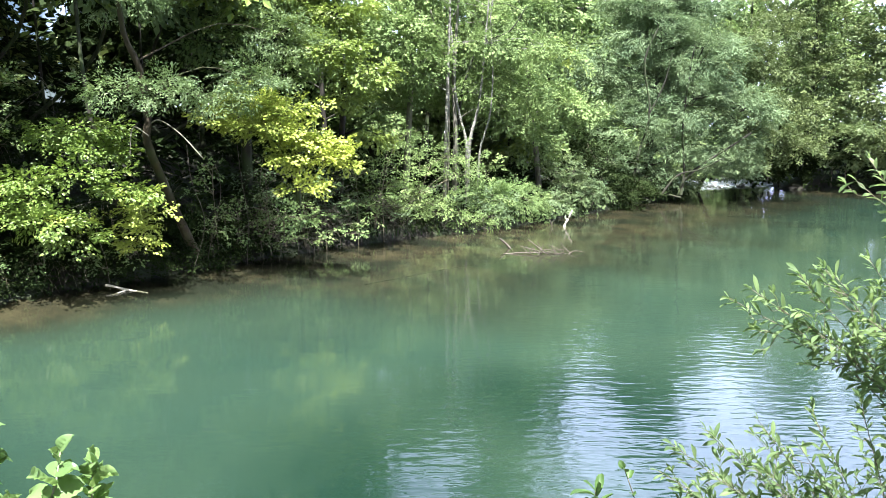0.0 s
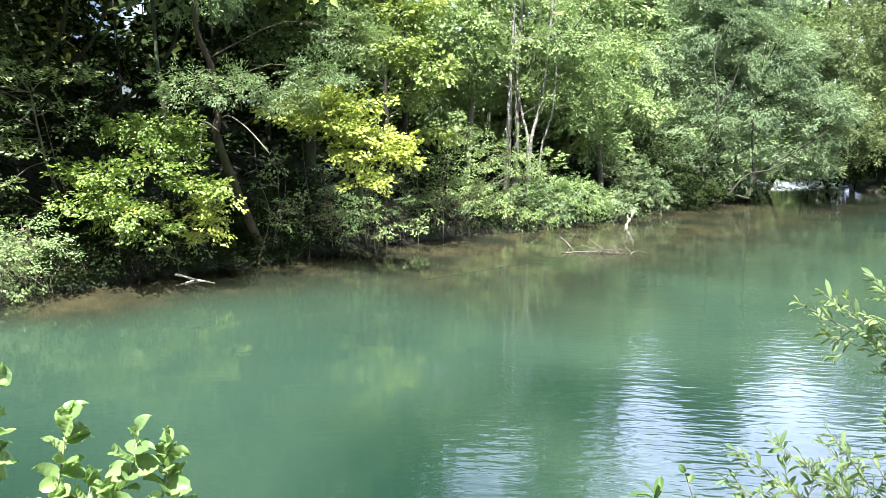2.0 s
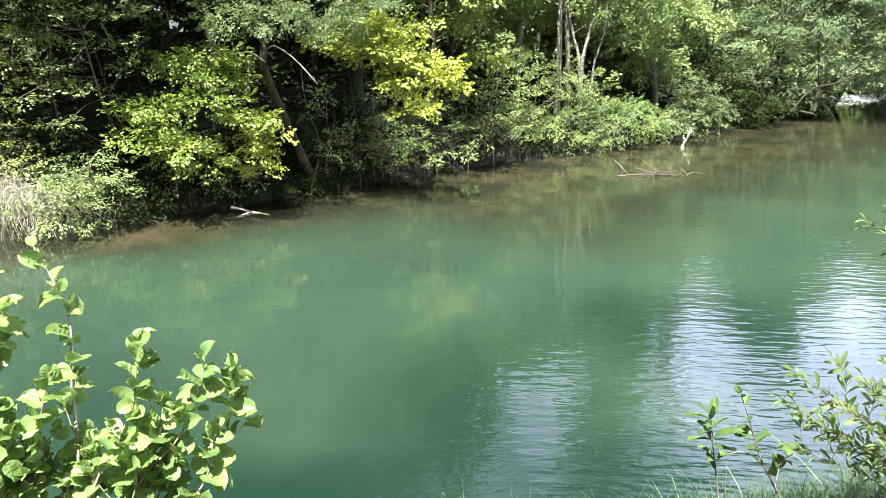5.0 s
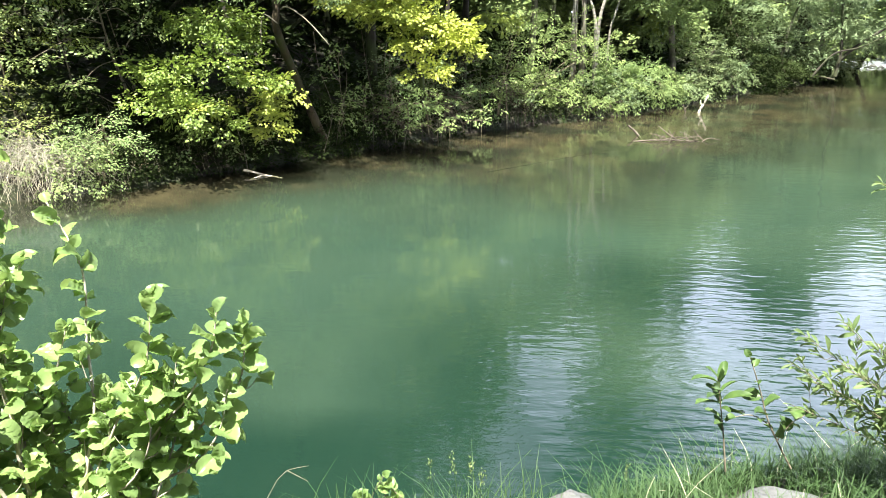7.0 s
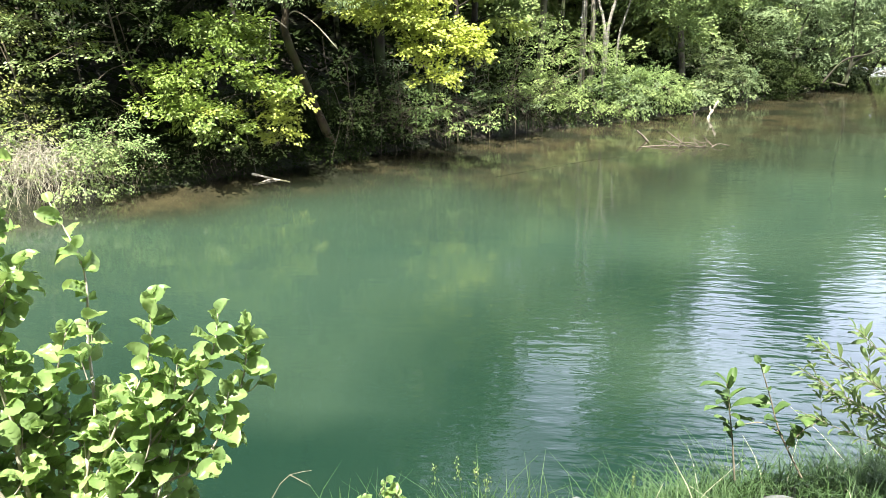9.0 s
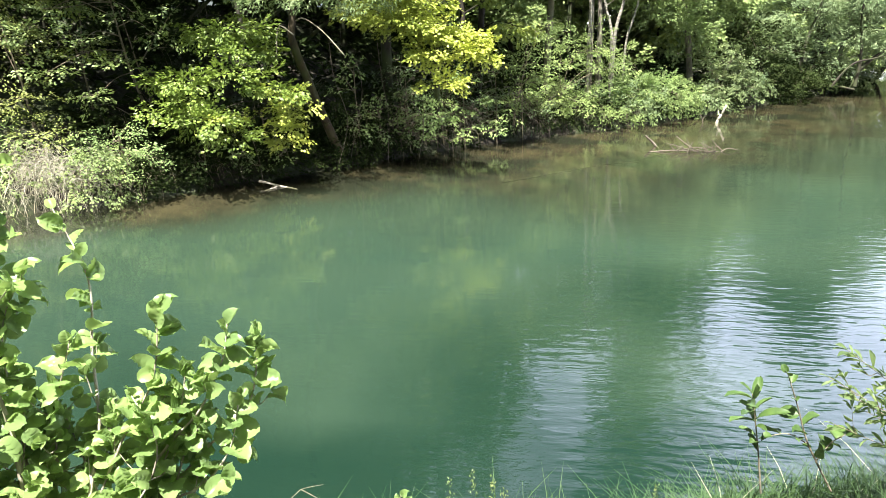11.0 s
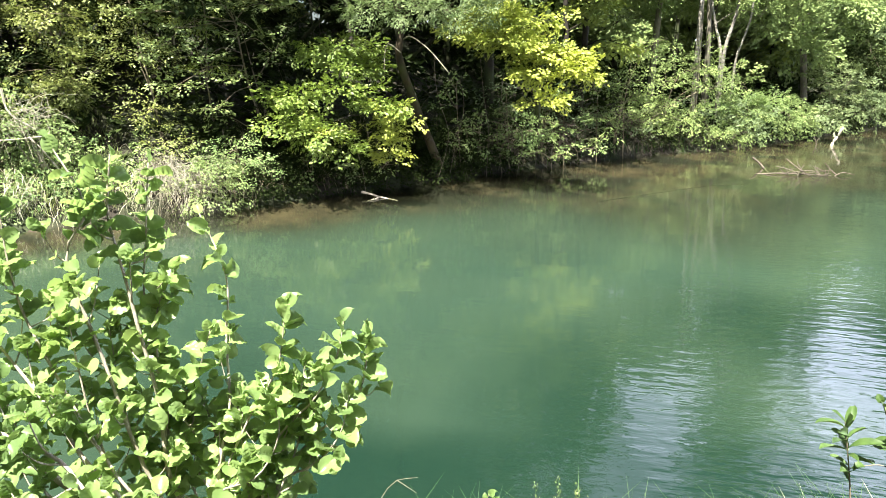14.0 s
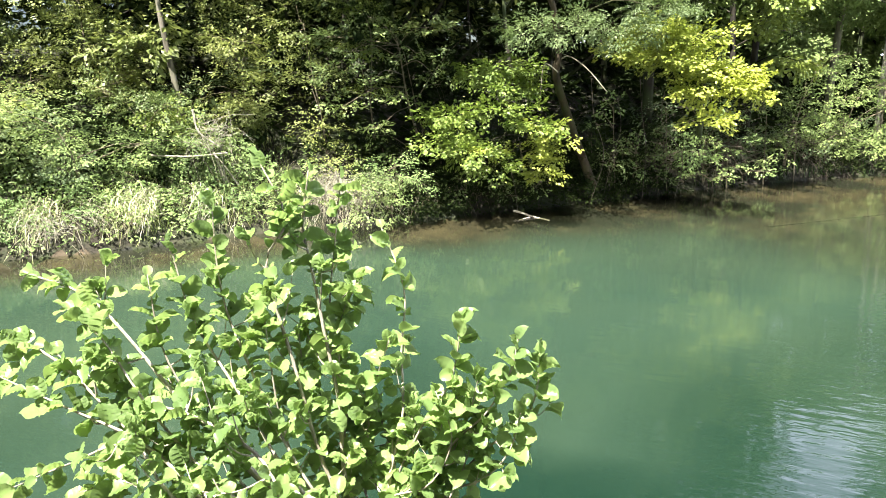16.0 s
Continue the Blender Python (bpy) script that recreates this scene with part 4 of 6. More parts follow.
# the wood behind: crowns up to the skyline
def skyline(x, y):
    return float(np.interp(x / y, [-0.8, -0.115, -0.085, 0.035, 0.065, 0.135, 0.155, 0.20, 0.225, 0.345, 0.37, 0.43, 0.46],
                           [0.75, 0.75, 0.2, 0.2, 0.66, 0.66, 0.17, 0.17, 0.5, 0.5, 0.18, 0.18, 0.36]))


wood = 0
for row, (back, step) in enumerate(((5.0, 2.4), (8.5, 2.8), (13.0, 3.4), (18.0, 3.2), (24.0, 2.7))):
    s = 1.0 + row
    while s < run[-1] - 1:
        x, y = along(s, back + rng.normal(0, 0.6))
        dist = math.hypot(x, y)
        if row >= 3 and x > -5:
            break
        top = min(20.0 if 0.06 < x / max(y, 1) < 0.11 else 15.0, 2.57 + skyline(x, max(y, 1)) * dist) if y > 4 else 12.0
        g = gz(x, y)
        n = int(max(4, (top - g) / 1.0))
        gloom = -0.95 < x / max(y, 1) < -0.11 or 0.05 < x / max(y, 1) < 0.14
        dark = row == 0 and -0.78 < x / max(y, 1) < -0.4   # a hollow under the added roof of leaves
        lobes = []
        for k in range(n):
            f = k / max(1, n - 1)
            w = (1.55 if gloom else 1.25) - 0.6 * f
            z = g + 1.2 + (top - g - 2.2) * f
            if dark and z < 6.0:
                continue
            lobes.append((x + rng.normal(0, 0.9) * w, y + rng.normal(0, 0.9) * w, z, w * rng.uniform(0.8, 1.2), w * rng.uniform(0.8, 1.2), rng.uniform(0.5, 0.8)))
        # left of x = -5 the wood's shade comes mostly from the leaf colour
        leaf = (LEAF_FRESH, LEAF_MID, LEAF_LIME, LEAF_FRESH, LEAF_MID)[wood % 5] if x > -5 else (LEAF_OLIVE, LEAF_SHADE_TONE, LEAF_SHADE_TONE)[wood % 3] if x < -11.5 else LEAF_SHADE_TONE
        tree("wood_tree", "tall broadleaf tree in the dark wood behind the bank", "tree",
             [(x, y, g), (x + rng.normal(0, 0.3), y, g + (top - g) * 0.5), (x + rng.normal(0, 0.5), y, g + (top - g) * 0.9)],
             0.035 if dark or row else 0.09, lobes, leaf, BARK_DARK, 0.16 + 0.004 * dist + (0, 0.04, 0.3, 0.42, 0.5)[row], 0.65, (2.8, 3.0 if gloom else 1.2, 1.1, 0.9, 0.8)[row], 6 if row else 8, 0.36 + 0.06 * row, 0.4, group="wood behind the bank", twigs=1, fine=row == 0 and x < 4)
        wood += 1
        s += step * rng.uniform(0.8, 1.2)
# crowns added above the view to keep sun out of the hollow
for s in np.arange(21.2, 28.2, 1.25):
    x, y = along(s, 1.4 + rng.normal(0, 0.3))
    g = gz(x, y)
    tree("wood_tree", "added tree, crown above the view, that shades the bank hollow", "tree", [(*along(s, 5.0), gz(*along(s, 5.0))), (x + 0.2, y + 1.6, g + 4.5), (x, y - 0.5, 9.5)], 0.05,
         [(x + rng.normal(0, 0.6), y - 0.5 + rng.normal(0, 0.6), z, 1.2, 1.2, 0.5) for z in ((5.9, 6.5, 7.2, 8.0, 9.0, 10.0, 11.0) if s > 21 else (6.8, 7.6, 8.4, 9.2, 10.0))],
         (LEAF_MID, LEAF_LIME)[int(s) % 2], BARK_DARK, 0.2, 0.65, 4.5, 11, 0.34, 0.8, group="wood behind the bank", twigs=2, fine=False)
for x in (-4.4, -3.0, -1.6, -0.2, 1.2, 2.6):
    y = 29.5 + rng.normal(0, 0.6)
    g = gz(x, y)
    tree("wood_tree", "low leafy tree closing the view into the wood", "tree", [(x, y, g), (x, y, g + 3), (x, y, 7)], 0.06,
         [(x + rng.normal(0, 0.5), y + rng.normal(0, 0.5), z, 1.2, 1.1, 0.7) for z in (1.8, 2.9, 4.0, 5.1, 6.2)],
         LEAF_BRAMBLE, BARK_DARK, 0.3, 0.65, 5, 10, 0.4, 0.5, group="wood behind the bank", twigs=1, fine=False)
# added backing row; its leaf colour stands for the shade in the hollow
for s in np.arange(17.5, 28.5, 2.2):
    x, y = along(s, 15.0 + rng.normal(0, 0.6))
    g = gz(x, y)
    tree("wood_tree", "added tree with shade-dark leaves that backs the hollow", "tree", [(x, y, g), (x, y, g + 5), (x, y, 14)], 0.1,
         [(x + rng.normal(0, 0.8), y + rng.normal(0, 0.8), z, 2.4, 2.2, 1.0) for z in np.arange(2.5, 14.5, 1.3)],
         LEAF_SHADE_TONE, BARK_DARK, 0.5, 0.8, 2.4, 7, 0.9, 0.3, group="wood behind the bank", twigs=0, fine=False)
for x, y, top in ((19.5, 52, 11.5), (22.5, 54, 14), (17.0, 58, 11), (26, 56, 15), (24.5, 48, 13)):
    g = gz(x, y)
    tree("alder_tree", "light green alder on the bank above the weir", "tree", [(x, y, min(g, 0.3)), (x, y, 5), (x, y, top - 1)], 0.2,
         [(x + rng.normal(0, 1.1), y + rng.normal(0, 0.8), 1.2 + (top - 2) * j / 8, 1.9 - 0.1 * j, 1.5, 1.1) for j in range(9)],
         LEAF_FRESH, BARK_DARK, 0.26, 0.6, 4, 11, 0.42, 0.6, group="alders above the weir", twigs=2, fine=False)
for k in range(8):
    x, y = 4.5 + 1.6 * k, 57 + 1.0 * k + rng.normal(0, 2)
    top = 16.6 + rng.normal(0, 1.2)
    tree("wood_tree", "pale hazy tree of the wood behind the willow", "tree", [(x, y, gz(x, y)), (x, y, 6), (x, y, top - 1)], 0.2,
         [(x + rng.normal(0, 1.0), y + rng.normal(0, 0.8), 2.5 + (top - 3.5) * j / 8, 1.9 - 0.1 * j, 1.5, 1.1) for j in range(9)],
         (LEAF_FRESH, LEAF_GREY)[k % 2], BARK_GREY, 0.36, 0.6, 4.0, 11, 0.45, 0.35, group="far wood", twigs=1, fine=False)
for k in range(22):
    x, y = 5 + k * 2.2 + rng.normal(0, 0.6), 84 + 7 * (k % 2) + rng.normal(0, 2)
    g = gz(x, y)
    tree("wood_tree", "distant broadleaf tree beyond the weir", "tree", [(x, y, g), (x, y, 8), (x, y, 15)], 0.25,
         [(x + rng.normal(0, 1.6), y + rng.normal(0, 1.2), 1.5 + j * 2.4, 2.6, 2.1, 1.7) for j in range(8)],
         (LEAF_MID, LEAF_OLIVE)[k % 2], BARK_DARK, 0.7, 0.65, 1.2, 7, 0.8, 0.6, group="far wood", twigs=1, fine=False)


# unseen trees added on the near bank, behind the camera, to cut low sky light
for k in range(15):
    a = math.radians(205 + 10.5 * k)
    r = 11 + rng.uniform(0, 4)
    x, y = r * math.cos(a), r * math.sin(a)
    if river_distance(np.array([x]), np.array([y]))[0] < 1.0:
        continue
    g = gz(x, y)
    top = rng.uniform(8, 10)
    tree("sky_block_tree", "unseen tree added behind the camera to block low sky light", "tree", [(x, y, g), (x, y, g + 3), (x, y, top - 1)], 0.15,
         [(x + rng.normal(0, 0.9), y + rng.normal(0, 0.9), g + 1.0 + (top - g - 1.5) * j / 7, 1.9, 1.9, 1.0) for j in range(8)],
         LEAF_MID, BARK_DARK, 0.6, 0.8, 1.5, 6, 0.8, 0.5, group="trees on the near side", twigs=0, fine=False)


# ---- dead wood in and over the water ----
def dead_wood(name, label, limbs, mat, category="branch"):
    at = limbs[0][0][0]
    ob = thing(name, at, label, category)
    for limb in limbs:
        part("limb", tube_mesh("limb", [limb], mat), ob)
    return ob


dead_wood("fallen_branch", "bleached forked branch standing out of the shallow water",
          [([(3.84, 22.7, -0.15), (3.88, 22.7, 0.08), (3.98, 22.72, 0.24), (4.1, 22.74, 0.5)], 0.045, 0.028, 10, 7),
           ([(3.96, 22.72, 0.2), (3.9, 22.7, 0.27), (3.88, 22.7, 0.36)], 0.022, 0.012, 6, 5)], WOOD_DEAD)
dead_wood("fallen_branch", "small dark snag beside the bleached branch",
          [([(3.5, 22.8, -0.1), (3.47, 22.8, 0.08), (3.4, 22.8, 0.26)], 0.018, 0.01, 6, 5),
           ([(3.47, 22.8, 0.1), (3.55, 22.8, 0.2)], 0.012, 0.006, 4, 5)], WOOD_WET)
bits = np.random.default_rng(3)
TWIGS = []
for _ in range(14):
    x, y, z = bits.uniform(1.9, 3.0), 16.95 + bits.normal(0, 0.08), bits.uniform(-0.02, 0.06)
    dx, dz = bits.normal(0, 0.16), bits.uniform(0.02, 0.2)
    TWIGS.append(([(x, y, z), (x + 0.5 * dx, y, z + 0.6 * dz), (x + dx, y + bits.normal(0, 0.05), z + dz)], 0.009, 0.004, 5, 4))
dead_wood("driftwood", "tangle of grey drift branches stuck in shallow water",
          [([(1.38, 17.05, -0.03), (1.9, 16.95, 0.03), (2.6, 16.95, 0.02), (3.35, 17.05, -0.05)], 0.020, 0.011, 10, 6),
           ([(2.6, 16.9, -0.06), (2.3, 16.9, 0.14), (2.02, 16.95, 0.36)], 0.019, 0.008, 8, 6),
           ([(2.35, 16.95, 0.0), (2.1, 16.95, 0.12), (1.85, 17.0, 0.18)], 0.014, 0.007, 7, 5),
           ([(2.25, 16.8, -0.06), (2.3, 16.82, 0.1), (2.38, 16.85, 0.24)], 0.016, 0.008, 6, 5),
           ([(2.05, 17.0, 0.02), (2.5, 16.85, 0.12), (2.7, 16.8, 0.05)], 0.014, 0.007, 6, 5),
           ([(2.45, 17.0, 0.0), (2.3, 17.0, 0.2), (2.26, 17.02, 0.3)], 0.012, 0.006, 6, 5),
           ([(2.1, 16.85, 0.0), (1.95, 16.85, 0.1), (1.9, 16.85, 0.16)], 0.010, 0.006, 6, 5),
           ([(2.75, 16.9, 0.0), (2.6, 16.9, 0.16), (2.62, 16.92, 0.24)], 0.010, 0.006, 6, 5),
           ([(3.12, 17.1, -0.05), (2.95, 17.1, 0.1), (2.82, 17.1, 0.25)], 0.014, 0.007, 6, 5),
           ([(2.98, 16.95, -0.02), (3.15, 17.0, 0.07), (3.4, 17.05, 0.02)], 0.014, 0.007, 6, 5), *TWIGS], WOOD_WET)
dead_wood("fallen_branch", "short broken branch leaning out of the shallows",
          [([(1.78, 17.93, -0.12), (1.62, 17.93, 0.08), (1.44, 17.93, 0.24)], 0.032, 0.022, 7, 7)], WOOD_WET)
dead_wood("fallen_branch", "pale broken branch floating by the bank",
          [([(-6.07, 12.66, 0.1), (-5.87, 12.63, 0.07), (-5.64, 12.61, 0.02), (-5.32, 12.66, -0.05)], 0.024, 0.014, 12, 6),
           ([(-5.66, 12.61, 0.02), (-5.82, 12.36, -0.02)], 0.016, 0.01, 5, 5)], WOOD_DEAD)
dead_wood("sunken_pole", "thin sunken branch lying in the shallows",
          [([(-1.6, 14.2, -0.2), (-0.6, 15.0, -0.15), (0.5, 15.85, -0.1), (1.2, 16.35, -0.13)], 0.014, 0.008, 12, 5)], WOOD_WET)
dead_wood("dead_branch", "bare bleached branch arching from the ash fork",
          [([(-5.3, 13.25, 3.0), (-5.0, 12.88, 3.02), (-4.63, 12.8, 2.78), (-4.2, 12.63, 2.36)], 0.014, 0.01, 12, 6),
           ([(-5.35, 13.2, 2.75), (-5.55, 13.0, 2.9), (-5.62, 12.95, 2.3)], 0.014, 0.007, 8, 5)], BARK_GREY)
dead_wood("dead_branch", "bare grey branch lying on the sunny slope",
          [([(-11.6, 8.6, 1.5), (-11.0, 9.0, 1.45), (-10.3, 9.3, 1.5)], 0.018, 0.01, 8, 6),
           ([(-11.0, 9.2, 2.3), (-10.9, 9.2, 1.9), (-10.6, 9.4, 1.6)], 0.018, 0.01, 8, 6)], WOOD_DEAD)
tree("wood_tree", "straight bare-stemmed tree rising from the sunny slope", "tree",
     [(-12.35, 10.1, 1.5), (-12.4, 10.05, 2.7), (-12.55, 9.95, 4.6), (-12.9, 9.9, 10)], 0.085,
     [(-12.9, 9.9, 8.0, 1.5, 1.4, 1.0), (-13.0, 10, 10, 1.6, 1.5, 1.1)], LEAF_MID, BARK_GREY, 0.16, 0.6, 7, 10, 0.35, 0.7)

# ---- dry grass and reeds on the sunny bank, green tufts at the edge ----
def tufts(n, box, d0, d1, far_side=True):
    x = rng.uniform(box[0], box[1], n * 6)
    y = rng.uniform(box[2], box[3], n * 6)
    d = river_distance(x, y)
    side = (y > x + 10) if far_side else (y < x + 10)
    ok = (d > d0) & (d < d1) & side
    x, y = x[ok][:n], y[ok][:n]
    return np.stack([x, y, height(x, y)], 1)


def grass_patch(name, label, pos, length, width, lean, mat, category="grass"):
    pos = np.asarray(pos)
    n = len(pos)
    ln = rng.normal(0, lean, (n, 3)) * (1, 1, 0)
    v, f = blades(pos, ln, length * rng.uniform(0.5, 1.25, n), width * rng.uniform(0.7, 1.2, n))
    ob = new(name, raw_mesh(name, v, f, mat))
    return tagged(ob, label, category, kind="stuff")


for cx, cy, r, n in ((-10.9, 8.4, 0.7, 60), (-13.0, 5.2, 1.2, 80), (-11.25, 7.5, 0.3, 120)):
    p = tufts(n, (cx - r, cx + r, cy - r, cy + r), 0.0, 1.6)
    grass_patch("dry_grass", "pale dry grass hanging over the sunny bank", p + (0, 0, 0.12), 0.42, 0.009, 1.3, DRY)
def drape(label, n, box, mat, length, width=0.0035, patch=-0.1):
    """Limp stalks that arch out from the bank and hang down to the water."""
    p = tufts(n * 2, box, 0.1, 0.9)
    p = p[wobble(p[:, 0], p[:, 1], 2.6, length) > patch][:n]
    n = len(p)
    p[:, 2] += rng.uniform(0.0, 0.35, n)
    out = unit(np.stack([0.75 + 0.7 * rng.standard_normal(n), -0.65 + 0.7 * rng.standard_normal(n), 0 * p[:, 0]], 1))
    side = np.cross(out, (0, 0, 1.0))
    ln = length * rng.uniform(0.5, 1.2, n)
    w = width * rng.uniform(0.6, 1.5, n)
    arch = rng.uniform(0.25, 0.75, n)
    rows = []
    for k in range(6):
        t = k / 5
        c = p + out * (ln * 0.75 * t)[:, None]
        c[:, 2] += ln * (arch * t - (0.7 + arch) * t * t)
        c += side * (0.2 * ln * np.sin(9 * arch + 3 * t))[:, None]
        rows += [c - side * (w * (1 - 0.7 * t))[:, None], c + side * (w * (1 - 0.7 * t))[:, None]]
    f = np.array([[2 * k, 2 * k + 1, 2 * k + 3, 2 * k + 2] for k in range(5)])
    me = raw_mesh("dry_grass", np.stack(rows, 1).reshape(-1, 3), (np.arange(n)[:, None, None] * 12 + f).reshape(-1, 4), mat)
    return tagged(new("dry_grass", me), label, "grass", kind="stuff")


drape("bleached dead stalks hanging over the bank into the water", 150, (-9.6, -8.5, 9.8, 11.4), DRY, 0.5, patch=-0.6)
drape("pale straw drooping from the sunny bank", 260, (-13.4, -10.2, 4.5, 8.9), DRY, 0.42, 0.005, 0.5)
drape("tangled grey straw in front of the sunny bank", 220, (-13.4, -10.2, 4.5, 8.9), STRAW_OLD, 0.4, 0.003)
drape("brown dead leaves and stalks under the overhanging bushes", 420, (-9.6, -6.6, 9.6, 13.2), STRAW_OLD, 0.4, 0.005, -0.2)
drape("brown dead stalks along the shaded bank", 550, (-5.4, 1.8, 14.5, 23), STRAW_OLD, 0.4, 0.006, -0.5)
drape("white fringe of bleached grass on the sunny bank", 330, (-13.0, -9.9, 5.0, 9.2), DRY, 0.42, 0.006, 0.15)
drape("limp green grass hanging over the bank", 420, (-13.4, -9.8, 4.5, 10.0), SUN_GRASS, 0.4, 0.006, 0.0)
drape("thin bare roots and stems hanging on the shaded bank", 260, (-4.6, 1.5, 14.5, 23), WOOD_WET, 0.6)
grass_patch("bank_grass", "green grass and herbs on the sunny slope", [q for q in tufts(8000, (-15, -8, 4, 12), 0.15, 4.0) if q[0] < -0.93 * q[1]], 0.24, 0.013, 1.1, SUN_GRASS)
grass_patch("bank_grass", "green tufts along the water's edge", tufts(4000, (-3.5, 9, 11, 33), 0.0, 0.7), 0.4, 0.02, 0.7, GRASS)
v, f = sprays([(*p, 0.2, 0.2, 0.16) for p in tufts(900, (-16, -8.6, 3, 11), 0.1, 4.0) + (0, 0, 0.16)], 16, 5, 0.13, 0.07, 0.6, 0.7)
tagged(new("ground_herbs", raw_mesh("ground_herbs", v, f, LEAF_COOL)), "low leafy herbs covering the sunny slope", "herbs", kind="stuff")
# three leaf masses laid over the earth, shade put into their colour
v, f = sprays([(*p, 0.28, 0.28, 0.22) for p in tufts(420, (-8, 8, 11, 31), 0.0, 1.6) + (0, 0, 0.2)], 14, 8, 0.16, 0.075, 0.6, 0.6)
tagged(new("ground_herbs", raw_mesh("ground_herbs", v, f, LEAF_SHADE_TONE)), "low ivy and brambles, leaves coloured dark for the bank's shade", "herbs", kind="stuff")
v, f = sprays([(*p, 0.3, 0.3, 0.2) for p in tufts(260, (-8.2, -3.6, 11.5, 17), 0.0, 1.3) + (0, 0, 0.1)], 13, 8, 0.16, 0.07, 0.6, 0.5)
tagged(new("ivy", raw_mesh("ivy", v, f, LEAF_SHADE_TONE)), "added ivy with the bank's shade in its leaf colour", "ivy", kind="stuff")
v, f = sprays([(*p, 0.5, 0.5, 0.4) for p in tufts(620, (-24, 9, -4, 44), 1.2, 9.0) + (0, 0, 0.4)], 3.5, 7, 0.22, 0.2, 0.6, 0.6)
tagged(new("undergrowth", raw_mesh("undergrowth", v, f, LEAF_SHADE_TONE)), "undergrowth with the wood's shade in its leaf colour", "undergrowth", kind="stuff")


def dead_tangle(label, centre, size, n, mat, r=0.006, limbs=4):
    """A dead bush: a few bent limbs and many thin arching twigs that hang down."""
    c, size = np.array(centre), np.array(size)
    ob = thing("dead_bush", (c[0], c[1], gz(c[0], c[1])), label, "bush")
    for _ in range(limbs):
        e = c + size * rng.uniform(-1, 1, 3) * (1, 0.6, 0.5) + (0, -0.1, 0.2 * size[2])
        s = np.array([c[0] + rng.normal(0, 0.15), c[1] + 0.3, gz(c[0], c[1] + 0.3)])
        part("limb", tube_mesh("limb", [([s, (s + e) / 2 + (0, 0, 0.35 * size[2]), e], r * 2.6, r, 8, 5)], mat), ob)
    twigs = []
    for _ in range(n):
        s = c + size * np.clip(0.5 * rng.standard_normal(3), -1, 1)
        w = rng.standard_normal(3) * (0.3, 0.22, 0.22) + (0.05, -0.1, 0)
        drop = rng.uniform(-0.05, 0.32)
        twigs.append(([s, s + w * 0.6 + (0, 0, 0.05), s + w * 1.1 - (0, 0, drop)], r * rng.uniform(0.5, 1.0), r * 0.3, 5, 3))
    tagged(part("branchwork", tube_mesh("branchwork", twigs, mat), ob), kind="stuff")
    return ob


dead_tangle("bleached dead bush with hanging grey twigs at the water", (-9.1, 10.75, 0.6), (0.55, 0.3, 0.36), 420, STALK_GREY, 0.0065, 9)
dead_tangle("grey dead bramble canes over the water's edge", (-8.5, 10.95, 0.45), (0.35, 0.22, 0.28), 130, STALK_GREY, 0.006, 4)
dead_tangle("grey tangle of dead twigs on the sunny slope", (-10.9, 9.5, 1.75), (0.45, 0.4, 0.3), 90, STALK_GREY, 0.007, 6)
dead_tangle("matted dry canes above the water on the sunny bank", (-12.0, 6.7, 0.45), (0.8, 0.4, 0.22), 120, STALK_GREY, 0.006, 5)
dead_tangle("dead creeper hanging from the maple to the water", (-3.05, 18.0, 0.75), (0.32, 0.3, 0.6), 190, WOOD_WET, 0.01, 5)
dead_tangle("bare brown stems on the shaded bank", (-4.5, 16.8, 0.6), (0.7, 0.3, 0.45), 200, WOOD_WET, 0.009, 6)
dead_tangle("bare brown stems beneath the shrubs", (-1.7, 20.0, 0.7), (0.8, 0.3, 0.45), 170, WOOD_WET, 0.009, 6)

# sprouts and hanging stems in the hollow under the lime, the ash and the maple
for x, y, z in ((-5.0, 15.2, 0.75), (-4.55, 15.55, 1.15), (-4.9, 15.0, 1.75), (-4.2, 16.0, 0.7), (-4.0, 16.0, 1.5), (-3.4, 17.0, 1.0), (-6.6, 12.9, 0.35), (-7.1, 12.3, 0.45), (-6.0, 13.6, 0.4), (-2.9, 17.2, 1.7), (-2.2, 18.0, 1.9), (-3.1, 16.7, 0.45), (-1.6, 18.7, 1.6), (-2.6, 17.6, 0.5)):
    g = gz(x, y + 0.5)
    tree("sprout", "loose leafy sprouts catching the sun under the trees", "shrub", [(x, y + 0.5, g), (x, y + 0.3, max(g + 0.2, z - 0.2))], 0.015,
         [(x + rng.normal(0, 0.22), y + rng.normal(0, 0.1), z + rng.normal(0, 0.18), 0.2, 0.18, 0.09) for _ in range(4)],
         (LEAF_BRAMBLE, LEAF_FRESH, LEAF_COOL)[int(10 * z) % 3], BARK_TWIG, 0.08, 0.65, 20, 8, 0.14, 0.8, group="sprouts in the hollow", limb_r=0.5)
for x, y, top in ((-6.2, 12.65, 1.35), (-5.1, 14.4, 2.6), (-4.7, 14.9, 2.2), (-4.35, 15.3, 2.6), (-3.9, 15.6, 2.3)):
    dead_wood("hanging_stem", "thin bare stem hanging down to the water", [([(x, y, top), (x + rng.normal(0, 0.16), y, top * 0.72), (x + rng.normal(0, 0.2), y, top * 0.4), (x + rng.normal(0, 0.22), y, 0.02)], 0.007, 0.004, 14, 4)], WOOD_WET, "stem")

